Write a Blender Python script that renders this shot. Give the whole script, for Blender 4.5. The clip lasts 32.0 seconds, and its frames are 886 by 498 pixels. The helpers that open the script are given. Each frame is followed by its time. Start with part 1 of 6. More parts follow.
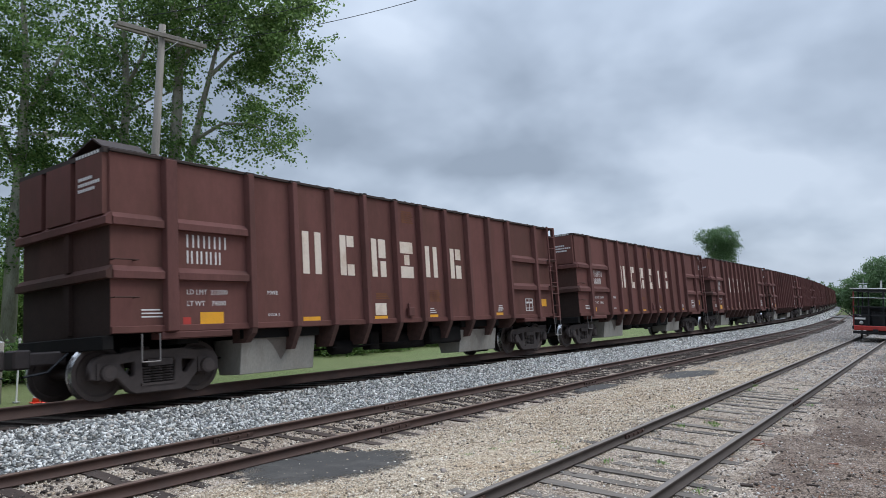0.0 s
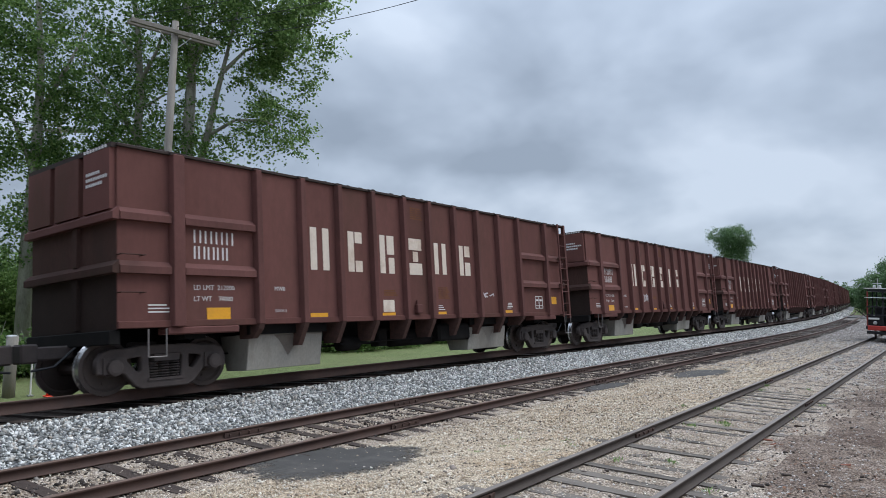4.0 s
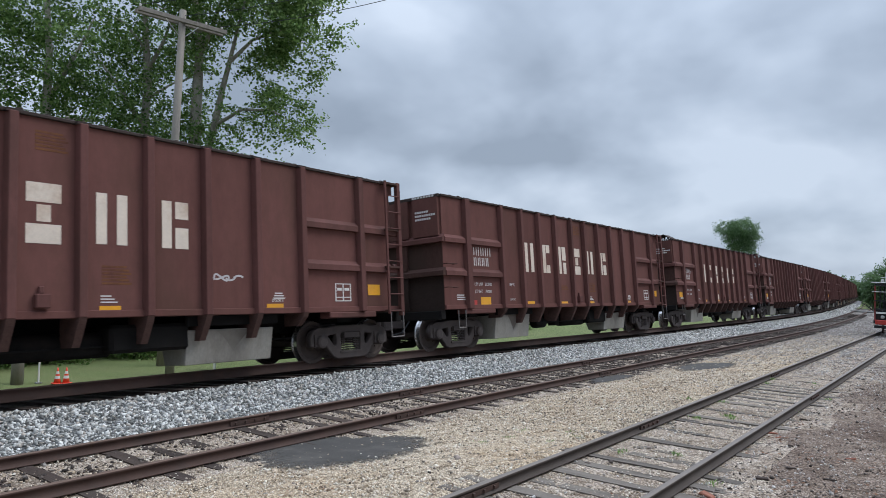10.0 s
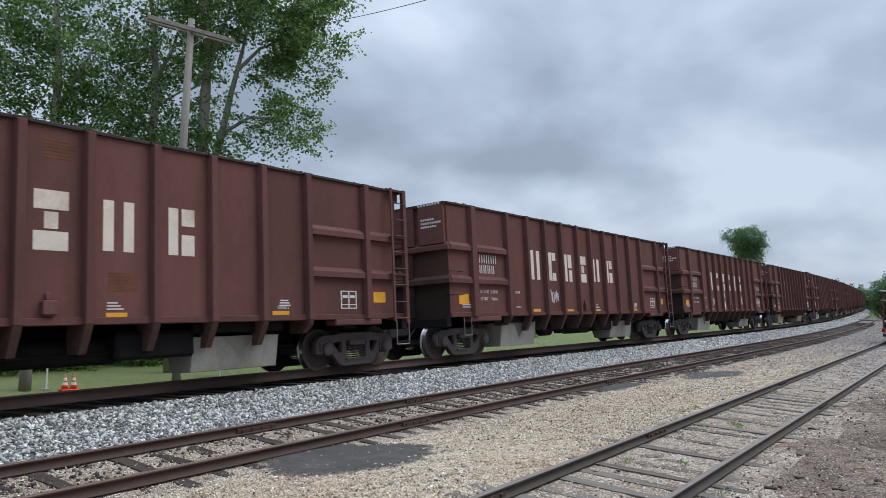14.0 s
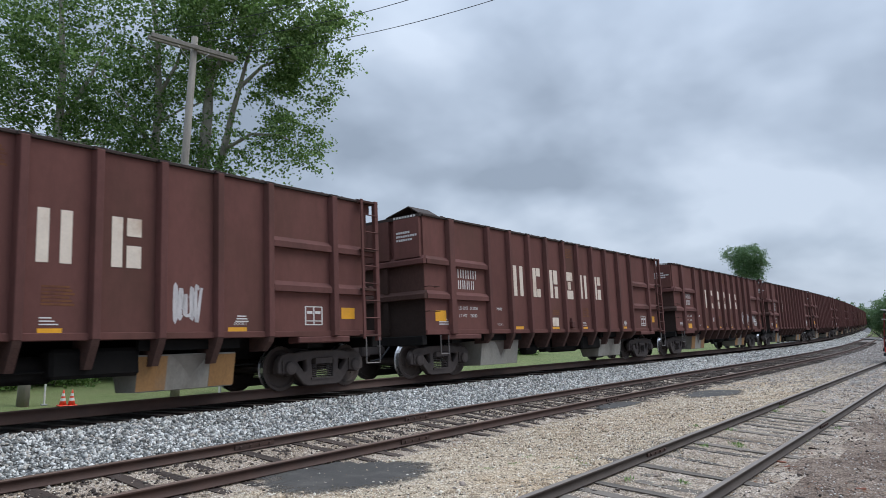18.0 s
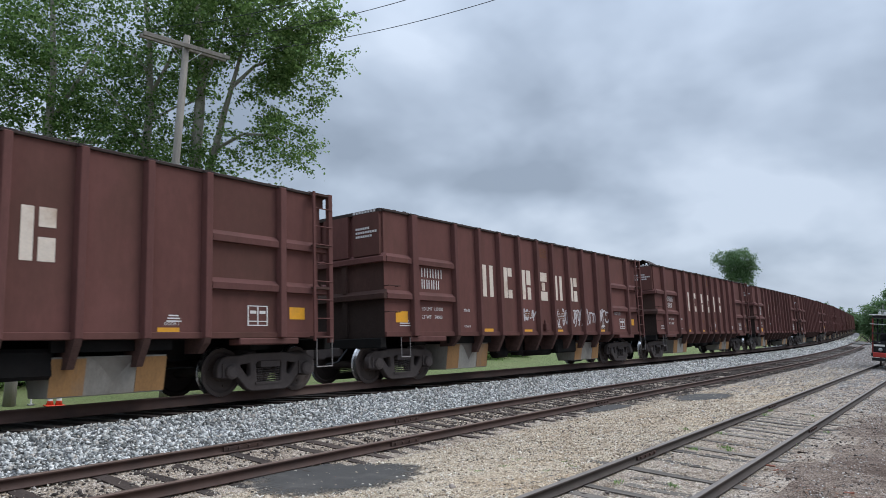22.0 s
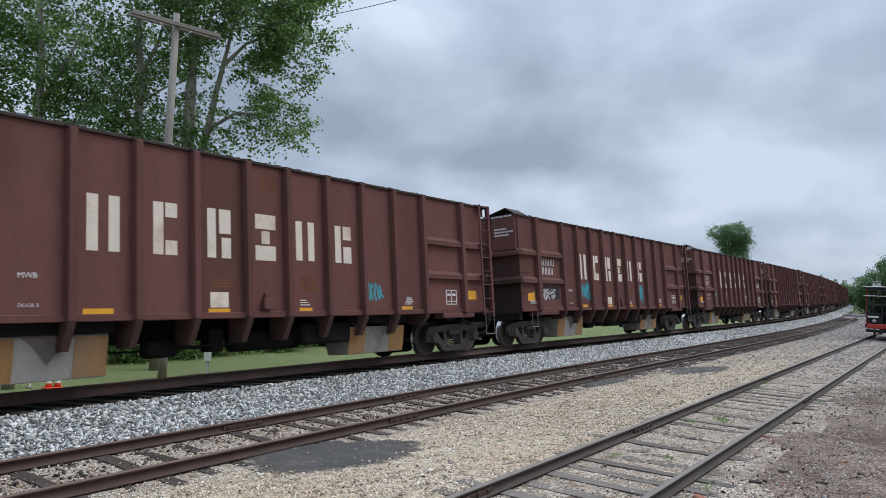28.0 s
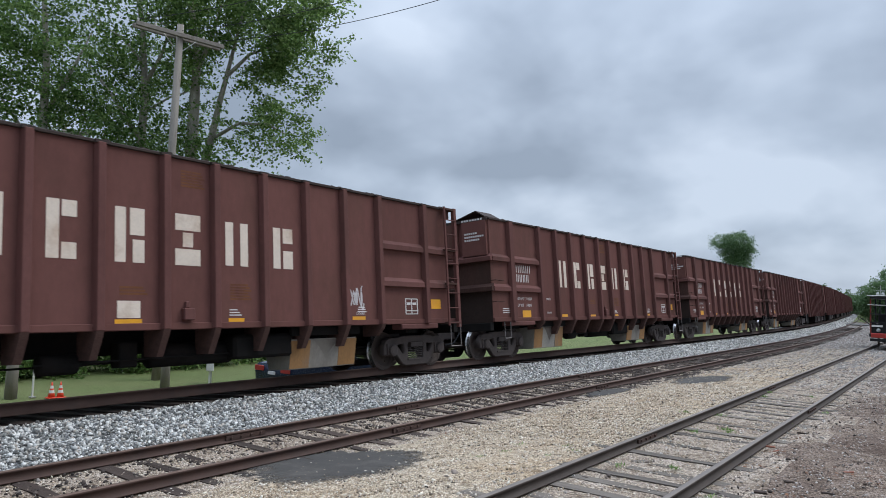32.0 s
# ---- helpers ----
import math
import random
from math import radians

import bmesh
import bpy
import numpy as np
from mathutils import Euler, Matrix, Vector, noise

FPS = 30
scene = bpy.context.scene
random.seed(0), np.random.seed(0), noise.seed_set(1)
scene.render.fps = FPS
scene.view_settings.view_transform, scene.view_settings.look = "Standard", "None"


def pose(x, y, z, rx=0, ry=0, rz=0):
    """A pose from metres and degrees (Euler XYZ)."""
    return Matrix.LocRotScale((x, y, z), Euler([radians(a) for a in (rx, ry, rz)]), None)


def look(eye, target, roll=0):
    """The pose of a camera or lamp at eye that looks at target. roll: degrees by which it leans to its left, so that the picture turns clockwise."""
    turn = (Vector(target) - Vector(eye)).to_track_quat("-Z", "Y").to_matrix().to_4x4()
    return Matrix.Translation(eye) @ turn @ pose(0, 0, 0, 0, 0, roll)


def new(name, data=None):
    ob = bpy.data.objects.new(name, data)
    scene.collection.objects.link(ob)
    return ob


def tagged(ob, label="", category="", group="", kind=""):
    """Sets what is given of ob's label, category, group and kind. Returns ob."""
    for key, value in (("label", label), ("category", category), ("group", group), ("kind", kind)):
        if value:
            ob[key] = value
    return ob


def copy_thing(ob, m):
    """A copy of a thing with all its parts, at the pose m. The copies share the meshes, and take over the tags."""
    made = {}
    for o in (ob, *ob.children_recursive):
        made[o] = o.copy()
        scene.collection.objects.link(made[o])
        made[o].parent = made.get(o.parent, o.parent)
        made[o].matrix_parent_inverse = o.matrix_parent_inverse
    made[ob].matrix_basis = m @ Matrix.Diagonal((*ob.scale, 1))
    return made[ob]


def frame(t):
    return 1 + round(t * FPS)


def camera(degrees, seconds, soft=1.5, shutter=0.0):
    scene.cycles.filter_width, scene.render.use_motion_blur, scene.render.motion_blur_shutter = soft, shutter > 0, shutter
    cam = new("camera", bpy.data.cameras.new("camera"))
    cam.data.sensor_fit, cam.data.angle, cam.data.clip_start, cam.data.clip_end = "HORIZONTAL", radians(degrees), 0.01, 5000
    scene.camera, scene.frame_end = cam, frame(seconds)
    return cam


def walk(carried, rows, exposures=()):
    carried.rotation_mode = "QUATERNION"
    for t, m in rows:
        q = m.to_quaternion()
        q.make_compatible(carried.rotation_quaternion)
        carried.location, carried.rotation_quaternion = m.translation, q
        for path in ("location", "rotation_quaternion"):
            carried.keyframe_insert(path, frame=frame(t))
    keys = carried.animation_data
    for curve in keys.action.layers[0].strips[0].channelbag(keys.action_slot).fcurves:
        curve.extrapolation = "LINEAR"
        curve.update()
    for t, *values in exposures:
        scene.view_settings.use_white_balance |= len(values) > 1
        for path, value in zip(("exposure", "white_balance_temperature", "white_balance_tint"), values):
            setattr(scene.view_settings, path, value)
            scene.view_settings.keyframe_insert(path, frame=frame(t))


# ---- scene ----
import colorsys

cam = camera(64.6, 32.0, 0.55, 0.06)
PATH = [
    (0, (-0.000, 0.000, 2.215), (-5.744, 8.164, 2.807), 1.29),
    (0.5, (0.006, 0.000, 2.216), (-5.757, 8.149, 2.835), 1.48),
    (1, (0.011, -0.021, 2.213), (-5.818, 8.079, 2.862), 1.63),
    (1.5, (-0.001, -0.012, 2.214), (-5.868, 8.060, 2.870), 1.81),
    (2, (0.004, -0.014, 2.210), (-5.893, 8.039, 2.818), 1.82),
    (2.5, (-0.006, -0.006, 2.213), (-5.870, 8.076, 2.756), 1.76),
    (3, (-0.007, -0.002, 2.214), (-5.837, 8.106, 2.746), 1.66),
    (3.5, (-0.002, -0.002, 2.216), (-5.847, 8.093, 2.767), 1.67),
    (5.5, (-0.001, -0.014, 2.210), (-5.972, 7.992, 2.718), 1.79),
    (6, (0.001, -0.028, 2.211), (-6.026, 7.934, 2.753), 1.92),
    (6.5, (0.001, -0.022, 2.213), (-6.056, 7.915, 2.777), 1.99),
    (7, (0.002, -0.027, 2.212), (-6.037, 7.923, 2.788), 2.02),
    (7.5, (0.005, -0.021, 2.209), (-6.014, 7.945, 2.766), 2.07),
    (8, (0.002, -0.019, 2.213), (-5.995, 7.964, 2.765), 2.11),
    (8.5, (0.001, -0.010, 2.217), (-5.960, 8.002, 2.753), 2.06),
    (9, (0.001, -0.011, 2.211), (-5.934, 8.021, 2.716), 1.97),
    (9.5, (0.002, -0.004, 2.207), (-5.948, 8.021, 2.656), 1.98),
    (10, (0.000, 0.003, 2.211), (-5.939, 8.037, 2.629), 2.09),
    (10.5, (-0.006, -0.003, 2.212), (-5.949, 8.028, 2.638), 2.17),
    (11, (-0.003, -0.006, 2.215), (-5.932, 8.035, 2.653), 2.23),
    (11.5, (-0.004, -0.015, 2.208), (-5.946, 8.015, 2.668), 2.14),
    (12, (-0.010, -0.021, 2.207), (-5.989, 7.981, 2.677), 2.14),
    (12.5, (-0.017, -0.026, 2.211), (-6.021, 7.957, 2.688), 2.45),
    (13, (-0.006, -0.025, 2.212), (-6.021, 7.949, 2.699), 2.52),
    (13.5, (-0.006, -0.021, 2.214), (-6.005, 7.965, 2.710), 2.39),
    (14, (0.001, -0.023, 2.212), (-6.006, 7.955, 2.733), 2.20),
    (14.5, (0.000, -0.029, 2.211), (-6.017, 7.940, 2.758), 2.35),
    (16.5, (0.010, -0.032, 2.211), (-6.015, 7.925, 2.828), 2.48),
    (17, (0.011, -0.036, 2.211), (-6.006, 7.925, 2.855), 2.49),
    (17.5, (0.010, -0.030, 2.212), (-6.011, 7.923, 2.911), 2.47),
    (18, (0.024, -0.034, 2.213), (-5.986, 7.922, 2.974), 2.47),
    (18.5, (0.014, -0.035, 2.218), (-5.980, 7.930, 3.021), 2.71),
    (19, (0.018, -0.026, 2.214), (-5.969, 7.936, 3.078), 2.93),
    (19.5, (0.019, -0.032, 2.218), (-5.972, 7.927, 3.088), 2.92),
    (20, (0.017, -0.025, 2.220), (-5.976, 7.932, 3.104), 3.02),
    (20.5, (0.021, -0.016, 2.215), (-5.923, 7.973, 3.132), 2.95),
    (21, (0.019, -0.019, 2.211), (-5.916, 7.976, 3.132), 2.87),
    (21.5, (0.018, -0.016, 2.211), (-5.898, 7.999, 3.083), 2.93),
    (22, (0.013, -0.009, 2.212), (-5.903, 8.014, 3.005), 2.87),
    (22.5, (0.018, -0.009, 2.217), (-5.879, 8.031, 2.984), 2.58),
    (23, (0.023, -0.003, 2.212), (-5.855, 8.052, 2.961), 2.36),
    (23.5, (0.011, -0.013, 2.211), (-5.861, 8.048, 2.946), 2.35),
    (24, (0.011, -0.011, 2.212), (-5.874, 8.043, 2.912), 2.31),
    (24.5, (0.016, -0.020, 2.209), (-5.877, 8.032, 2.878), 2.22),
    (25, (0.016, -0.009, 2.213), (-5.856, 8.059, 2.861), 2.21),
    (25.5, (0.009, -0.015, 2.215), (-5.880, 8.045, 2.814), 2.15),
    (27.5, (0.008, -0.003, 2.206), (-5.850, 8.087, 2.705), 2.01),
    (28, (-0.001, 0.000, 2.206), (-5.869, 8.084, 2.685), 2.10),
    (28.5, (-0.003, -0.007, 2.210), (-5.896, 8.057, 2.719), 2.09),
    (29, (0.007, 0.002, 2.208), (-5.879, 8.069, 2.729), 1.94),
    (29.5, (0.009, -0.006, 2.208), (-5.855, 8.077, 2.732), 1.80),
    (30, (0.015, 0.001, 2.209), (-5.846, 8.085, 2.738), 1.65),
    (30.5, (0.011, -0.006, 2.211), (-5.876, 8.060, 2.750), 1.68),
    (31, (0.000, -0.009, 2.214), (-5.890, 8.054, 2.755), 1.82),
    (31.5, (-0.001, -0.015, 2.209), (-5.892, 8.044, 2.805), 1.93),
    (32, (-0.005, -0.010, 2.207), (-5.900, 8.045, 2.819), 2.05),
]
walk(cam, [(t, look(eye, target, roll)) for t, eye, target, roll in PATH])

# ---------------------------------------------------------------- world and light
scene.view_settings.exposure = 0.0


def node(tree, kind, x=0, y=0, **values):
    n = tree.nodes.new(kind)
    n.location = (x, y)
    for key, value in values.items():
        n.inputs[key.replace("_", " ")].default_value = value
    return n


def math_node(tree, op, a, b=None):
    n = tree.nodes.new("ShaderNodeMath")
    n.operation = op
    for i, v in enumerate((a, b)):
        if v is None:
            continue
        if isinstance(v, (int, float)):
            n.inputs[i].default_value = v
        else:
            tree.links.new(v, n.inputs[i])
    return n.outputs[0]


def ramp(tree, fac, stops):
    n = tree.nodes.new("ShaderNodeValToRGB")
    while len(n.color_ramp.elements) < len(stops):
        n.color_ramp.elements.new(0.5)
    for e, (p, c) in zip(n.color_ramp.elements, stops):
        e.position = p
        e.color = (*c, 1) if len(c) == 3 else c
    tree.links.new(fac, n.inputs[0])
    return n.outputs[0]


def mix(tree, fac, a, b, blend="MIX"):
    n = tree.nodes.new("ShaderNodeMix")
    n.data_type = "RGBA"
    n.blend_type = blend
    for sock, v in ((n.inputs["Factor"], fac), (n.inputs["A"], a), (n.inputs["B"], b)):
        if sock.name == "Factor":
            sock = n.inputs[0]
        elif sock.name == "A":
            sock = n.inputs[6]
        else:
            sock = n.inputs[7]
        if isinstance(v, (int, float)):
            sock.default_value = v
        elif isinstance(v, tuple):
            sock.default_value = (*v, 1)
        else:
            tree.links.new(v, sock)
    return n.outputs[2]


SUN_UP, SUN_TURN = 54.0, 38.0   # degrees: height, and compass turn of the veiled sun

world = bpy.data.worlds.new("overcast_sky")
scene.world = world
world.use_nodes = True
wt = world.node_tree
wt.nodes.clear()
wo = wt.nodes.new("ShaderNodeOutputWorld")
bg = wt.nodes.new("ShaderNodeBackground")
sky = wt.nodes.new("ShaderNodeTexSky")
sky.sky_type = "NISHITA"
sky.sun_disc = False
sky.sun_elevation = radians(SUN_UP)
sky.sun_rotation = radians(SUN_TURN)
tc = wt.nodes.new("ShaderNodeTexCoord")
sep = wt.nodes.new("ShaderNodeSeparateXYZ")
wt.links.new(tc.outputs["Generated"], sep.inputs[0])
up = math_node(wt, "MAXIMUM", sep.outputs[2], 0.0)
den = math_node(wt, "ADD", up, 0.5)
px_ = math_node(wt, "DIVIDE", sep.outputs[0], den)
py_ = math_node(wt, "DIVIDE", sep.outputs[1], den)
comb = wt.nodes.new("ShaderNodeCombineXYZ")
wt.links.new(px_, comb.inputs[0])
wt.links.new(py_, comb.inputs[1])
big = node(wt, "ShaderNodeTexNoise", Scale=2.3, Detail=4.0, Roughness=0.45, Distortion=0.2)
mid = node(wt, "ShaderNodeTexNoise", Scale=5.2, Detail=4.0, Roughness=0.42, Distortion=0.15)
drift = wt.nodes.new("ShaderNodeVectorMath")
drift.operation = "ADD"
drift.inputs[1].default_value = (1.2, 7.4, 0.3)
wt.links.new(comb.outputs[0], drift.inputs[0])
for layer in (big, mid):
    wt.links.new(drift.outputs[0], layer.inputs["Vector"])
heap = math_node(wt, "ADD", math_node(wt, "MULTIPLY", big.outputs[0], 0.68), math_node(wt, "MULTIPLY", mid.outputs[0], 0.32))
cloud = ramp(wt, heap, [(0.40, (0.205, 0.249, 0.317)), (0.475, (0.262, 0.314, 0.394)), (0.53, (0.312, 0.370, 0.458)), (0.62, (0.405, 0.467, 0.560))])
# an overcast sky is three times as bright overhead as near the horizon
lift = math_node(wt, "ADD", math_node(wt, "MULTIPLY", math_node(wt, "POWER", up, 3.5), 7.8), 1.12)
# and brighter beyond the train, where the sun stands behind the cloud
toward = math_node(wt, "ADD", math_node(wt, "MULTIPLY", sep.outputs[1], 0.26), math_node(wt, "MULTIPLY", sep.outputs[0], -0.10))
lift = math_node(wt, "MULTIPLY", lift, math_node(wt, "ADD", toward, 1.0))
vm = wt.nodes.new("ShaderNodeVectorMath")
vm.operation = "SCALE"
wt.links.new(cloud, vm.inputs[0])
wt.links.new(lift, vm.inputs["Scale"])
vs = wt.nodes.new("ShaderNodeVectorMath")
vs.operation = "SCALE"
vs.inputs["Scale"].default_value = 0.008
wt.links.new(sky.outputs[0], vs.inputs[0])
va = wt.nodes.new("ShaderNodeVectorMath")
va.operation = "ADD"
wt.links.new(vm.outputs[0], va.inputs[0])
wt.links.new(vs.outputs[0], va.inputs[1])
wt.links.new(va.outputs[0], bg.inputs["Color"])
bg.inputs["Strength"].default_value = 1.0
wt.links.new(bg.outputs[0], wo.inputs[0])

sun = new("sun", bpy.data.lights.new("sun", "SUN"))
sun.data.energy = 1.5
sun.data.angle = radians(30)
sun.data.color = (1.0, 0.97, 0.92)
az = radians(SUN_TURN)
sun.matrix_world = look((0, 0, 50), (-math.sin(az) * 60, -math.cos(az) * 60, 50 - 60 * math.tan(radians(SUN_UP))))


# ---------------------------------------------------------------- materials
def material(name, base, rough=0.8, metal=0.0, vary=0.25, scale=6.0, fine=60.0, bump=0.15, tint=None, tint_amount=0.0,
             per_object=0.0, per_island=0.0, streak=None, spec=0.4, stretch=(1, 1, 1), bump_size=0.01, tones=None):
    """A procedural surface: base colour, broken up at two scales, with a second tint in patches and fine relief."""
    m = bpy.data.materials.new(name)
    m.use_nodes = True
    t = m.node_tree
    b = t.nodes["Principled BSDF"]
    co = t.nodes.new("ShaderNodeTexCoord")
    mp = t.nodes.new("ShaderNodeMapping")
    mp.inputs["Scale"].default_value = stretch
    if per_object:
        shift = t.nodes.new("ShaderNodeVectorMath")
        shift.operation = "MULTIPLY_ADD"
        info = t.nodes.new("ShaderNodeObjectInfo")
        t.links.new(info.outputs["Random"], shift.inputs[0])
        shift.inputs[1].default_value = (31.0, 57.0, 23.0)
        t.links.new(co.outputs["Object"], shift.inputs[2])
        t.links.new(shift.outputs[0], mp.inputs[0])
    else:
        t.links.new(co.outputs["Object"], mp.inputs[0])
    n1 = node(t, "ShaderNodeTexNoise", Scale=scale, Detail=5.0, Roughness=0.6)
    n2 = node(t, "ShaderNodeTexNoise", Scale=fine, Detail=4.0, Roughness=0.65)
    for n in (n1, n2):
        t.links.new(mp.outputs[0], n.inputs["Vector"])
    lo = tuple(c * (1 - vary) for c in base)
    hi = tuple(min(1, c * (1 + vary)) for c in base)
    col = ramp(t, n1.outputs[0], [(0.3, lo), (0.7, hi)])
    col = mix(t, 0.5, col, ramp(t, n2.outputs[0], [(0.3, lo), (0.7, hi)]))
    if tint:
        n3 = node(t, "ShaderNodeTexNoise", Scale=scale * 0.45, Detail=7.0, Roughness=0.7)
        t.links.new(mp.outputs[0], n3.inputs["Vector"])
        f = ramp(t, n3.outputs[0], [(0.5, (0, 0, 0)), (0.68, (tint_amount,) * 3)])
        col = mix(t, f, col, tint)
    if tones:
        isle = t.nodes.new("ShaderNodeNewGeometry").outputs["Random Per Island"]
        col = mix(t, 0.75, col, ramp(t, isle, tones))
    if streak:
        mp2 = t.nodes.new("ShaderNodeMapping")
        mp2.inputs["Scale"].default_value = (2.2, 2.2, 0.35)
        t.links.new(mp.inputs[0].links[0].from_socket, mp2.inputs[0])
        n4 = node(t, "ShaderNodeTexNoise", Scale=1.0, Detail=6.0, Roughness=0.7)
        t.links.new(mp2.outputs[0], n4.inputs["Vector"])
        col = mix(t, ramp(t, n4.outputs[0], [(0.48, (0, 0, 0)), (0.8, (0.36, 0.36, 0.36))]), col, streak)
    if per_object or per_island:
        hs = t.nodes.new("ShaderNodeHueSaturation")
        if per_object:
            src = t.nodes.new("ShaderNodeObjectInfo").outputs["Random"]
        else:
            src = t.nodes.new("ShaderNodeNewGeometry").outputs["Random Per Island"]
        amount = per_object or per_island
        v = math_node(t, "ADD", math_node(t, "MULTIPLY", src, 2 * amount), 1 - amount)
        t.links.new(v, hs.inputs["Value"])
        t.links.new(col, hs.inputs["Color"])
        col = hs.outputs[0]
    t.links.new(col, b.inputs["Base Color"])
    b.inputs["Metallic"].default_value = metal
    b.inputs["Specular IOR Level"].default_value = spec
    r = ramp(t, n2.outputs[0], [(0.25, (max(0, rough - 0.12),) * 3), (0.75, (min(1, rough + 0.1),) * 3)])
    t.links.new(r, b.inputs["Roughness"])
    if bump:
        bp = t.nodes.new("ShaderNodeBump")
        bp.inputs["Strength"].default_value = bump
        bp.inputs["Distance"].default_value = bump_size
        t.links.new(n2.outputs[0], bp.inputs["Height"])
        t.links.new(bp.outputs[0], b.inputs["Normal"])
    return m


PAINT = material("oxide_red_paint", (0.148, 0.067, 0.058), 0.72, 0, 0.16, 0.7, 6, 0.05, (0.095, 0.052, 0.040), 0.7, per_object=0.10, streak=(0.085, 0.040, 0.032), stretch=(1, 1, 0.6), spec=0.06)
PAINT_RIB = material("oxide_red_rib_paint", (0.138, 0.063, 0.056), 0.72, 0, 0.18, 1.5, 20, 0.06, (0.08, 0.044, 0.036), 0.6, per_object=0.1, streak=(0.08, 0.038, 0.03), stretch=(1, 1, 0.4), spec=0.08)
# car ends: grime, plus the weak light on end faces put into the colour
END_PAINT = material("grimy_dim_end_paint", (0.080, 0.045, 0.038), 0.8, 0, 0.3, 1.0, 20, 0.08, (0.06, 0.042, 0.034), 0.8, per_object=0.1, streak=(0.05, 0.034, 0.028), stretch=(1, 1, 0.4), spec=0.05)
SOOT_DIM = material("sooty_dim_lower_end_paint", (0.044, 0.031, 0.027), 0.85, 0, 0.3, 1.2, 20, 0.08, (0.035, 0.028, 0.025), 0.8, spec=0.05)
GUSSET = material("sooty_bracket_paint", (0.095, 0.055, 0.047), 0.85, 0, 0.35, 2.5, 40, 0.1, (0.03, 0.026, 0.025), 0.7, spec=0.1)
TOP_RUST = material("dark_top_edge", (0.035, 0.022, 0.018), 0.8, 0, 0.3, 4, 40)
CREAM = material("weathered_cream_paint", (0.70, 0.605, 0.51), 0.75, 0, 0.12, 2, 30, 0.05, (0.40, 0.25, 0.16), 0.65, spec=0.2)
WHITE = material("white_stencil_paint", (0.66, 0.64, 0.62), 0.7, 0, 0.1, 3, 30, 0.03)
GHOST = material("faded_ochre_stencil", (0.16, 0.068, 0.032), 0.8, 0, 0.3, 3, 30, 0.02, (0.1, 0.04, 0.033), 0.8, spec=0.15)
YELLOW = material("yellow_reflector", (0.78, 0.36, 0.02), 0.45, 0, 0.12, 3, 30, 0.02, (0.4, 0.2, 0.05), 0.4)
TRUCK = material("dusty_cast_steel", (0.085, 0.068, 0.063), 0.8, 0.1, 0.3, 3, 40, 0.2, (0.06, 0.045, 0.04), 0.7)
WHEEL = material("dark_wheel_steel", (0.075, 0.055, 0.047), 0.75, 0.0, 0.25, 3, 30, 0.1, (0.05, 0.04, 0.035), 0.5)
TREAD = material("polished_wheel_tread", (0.45, 0.44, 0.43), 0.28, 0.9, 0.15, 5, 60, 0.03)
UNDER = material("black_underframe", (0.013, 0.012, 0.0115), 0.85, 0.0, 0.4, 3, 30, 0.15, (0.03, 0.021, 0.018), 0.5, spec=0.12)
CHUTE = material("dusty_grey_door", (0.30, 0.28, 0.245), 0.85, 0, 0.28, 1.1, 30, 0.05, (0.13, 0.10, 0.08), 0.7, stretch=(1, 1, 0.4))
GRIME = material("dark_door_grime", (0.15, 0.125, 0.105), 0.8, 0, 0.3, 2.0, 20, 0.03, (0.22, 0.20, 0.17), 0.8)
OCHRE = material("rusty_ochre_door", (0.31, 0.165, 0.065), 0.85, 0, 0.35, 1.5, 30, 0.05, (0.2, 0.17, 0.14), 0.8, stretch=(1, 1, 0.35))
DULL_RED = material("dull_red_paint", (0.20, 0.035, 0.028), 0.6, 0, 0.3, 3, 40, 0.05, (0.09, 0.03, 0.025), 0.6)
RED = material("red_paint", (0.42, 0.04, 0.03), 0.5, 0, 0.2, 4, 40)
SPRAY_W = material("white_spray_paint", (0.52, 0.49, 0.49), 0.75, 0, 0.2, 4, 30, 0.02)
SPRAY_T = material("teal_spray_paint", (0.04, 0.30, 0.34), 0.7, 0, 0.2, 4, 30, 0.02)
RAIL = material("rusty_rail_side", (0.070, 0.039, 0.030), 0.8, 0.0, 0.3, 3, 50, 0.2, (0.05, 0.035, 0.03), 0.6)
RAIL_GREY = material("weathered_rail_side", (0.066, 0.050, 0.041), 0.8, 0.0, 0.3, 3, 50, 0.2, (0.05, 0.036, 0.03), 0.6)
HEAD_GREY = material("grey_rail_head", (0.17, 0.142, 0.122), 0.55, 0.2, 0.2, 4, 60, 0.05)
FOUL_STONE = material("dark_fouled_stone", (0.07, 0.054, 0.045), 0.9, 0, 0.3, 8, 60, 0.2, tones=[(0.0, (0.02, 0.016, 0.014)), (0.5, (0.065, 0.05, 0.042)), (0.85, (0.12, 0.095, 0.08)), (1.0, (0.35, 0.31, 0.27))])
BRICK = material("weathered_brick", (0.26, 0.1, 0.065), 0.9, 0, 0.3, 8, 40, 0.3)
RAIL_TOP = material("worn_rail_head", (0.125, 0.078, 0.058), 0.6, 0.1, 0.2, 4, 60, 0.05)
TIE = material("weathered_tie_wood", (0.125, 0.105, 0.088), 0.9, 0, 0.45, 3, 50, 0.6, (0.045, 0.035, 0.028), 0.9, per_object=0.3, stretch=(0.4, 3, 3))
TIE_DARK = material("creosoted_tie_wood", (0.042, 0.028, 0.022), 0.9, 0, 0.4, 3, 50, 0.5, (0.09, 0.07, 0.055), 0.5, per_object=0.25, stretch=(0.4, 3, 3))
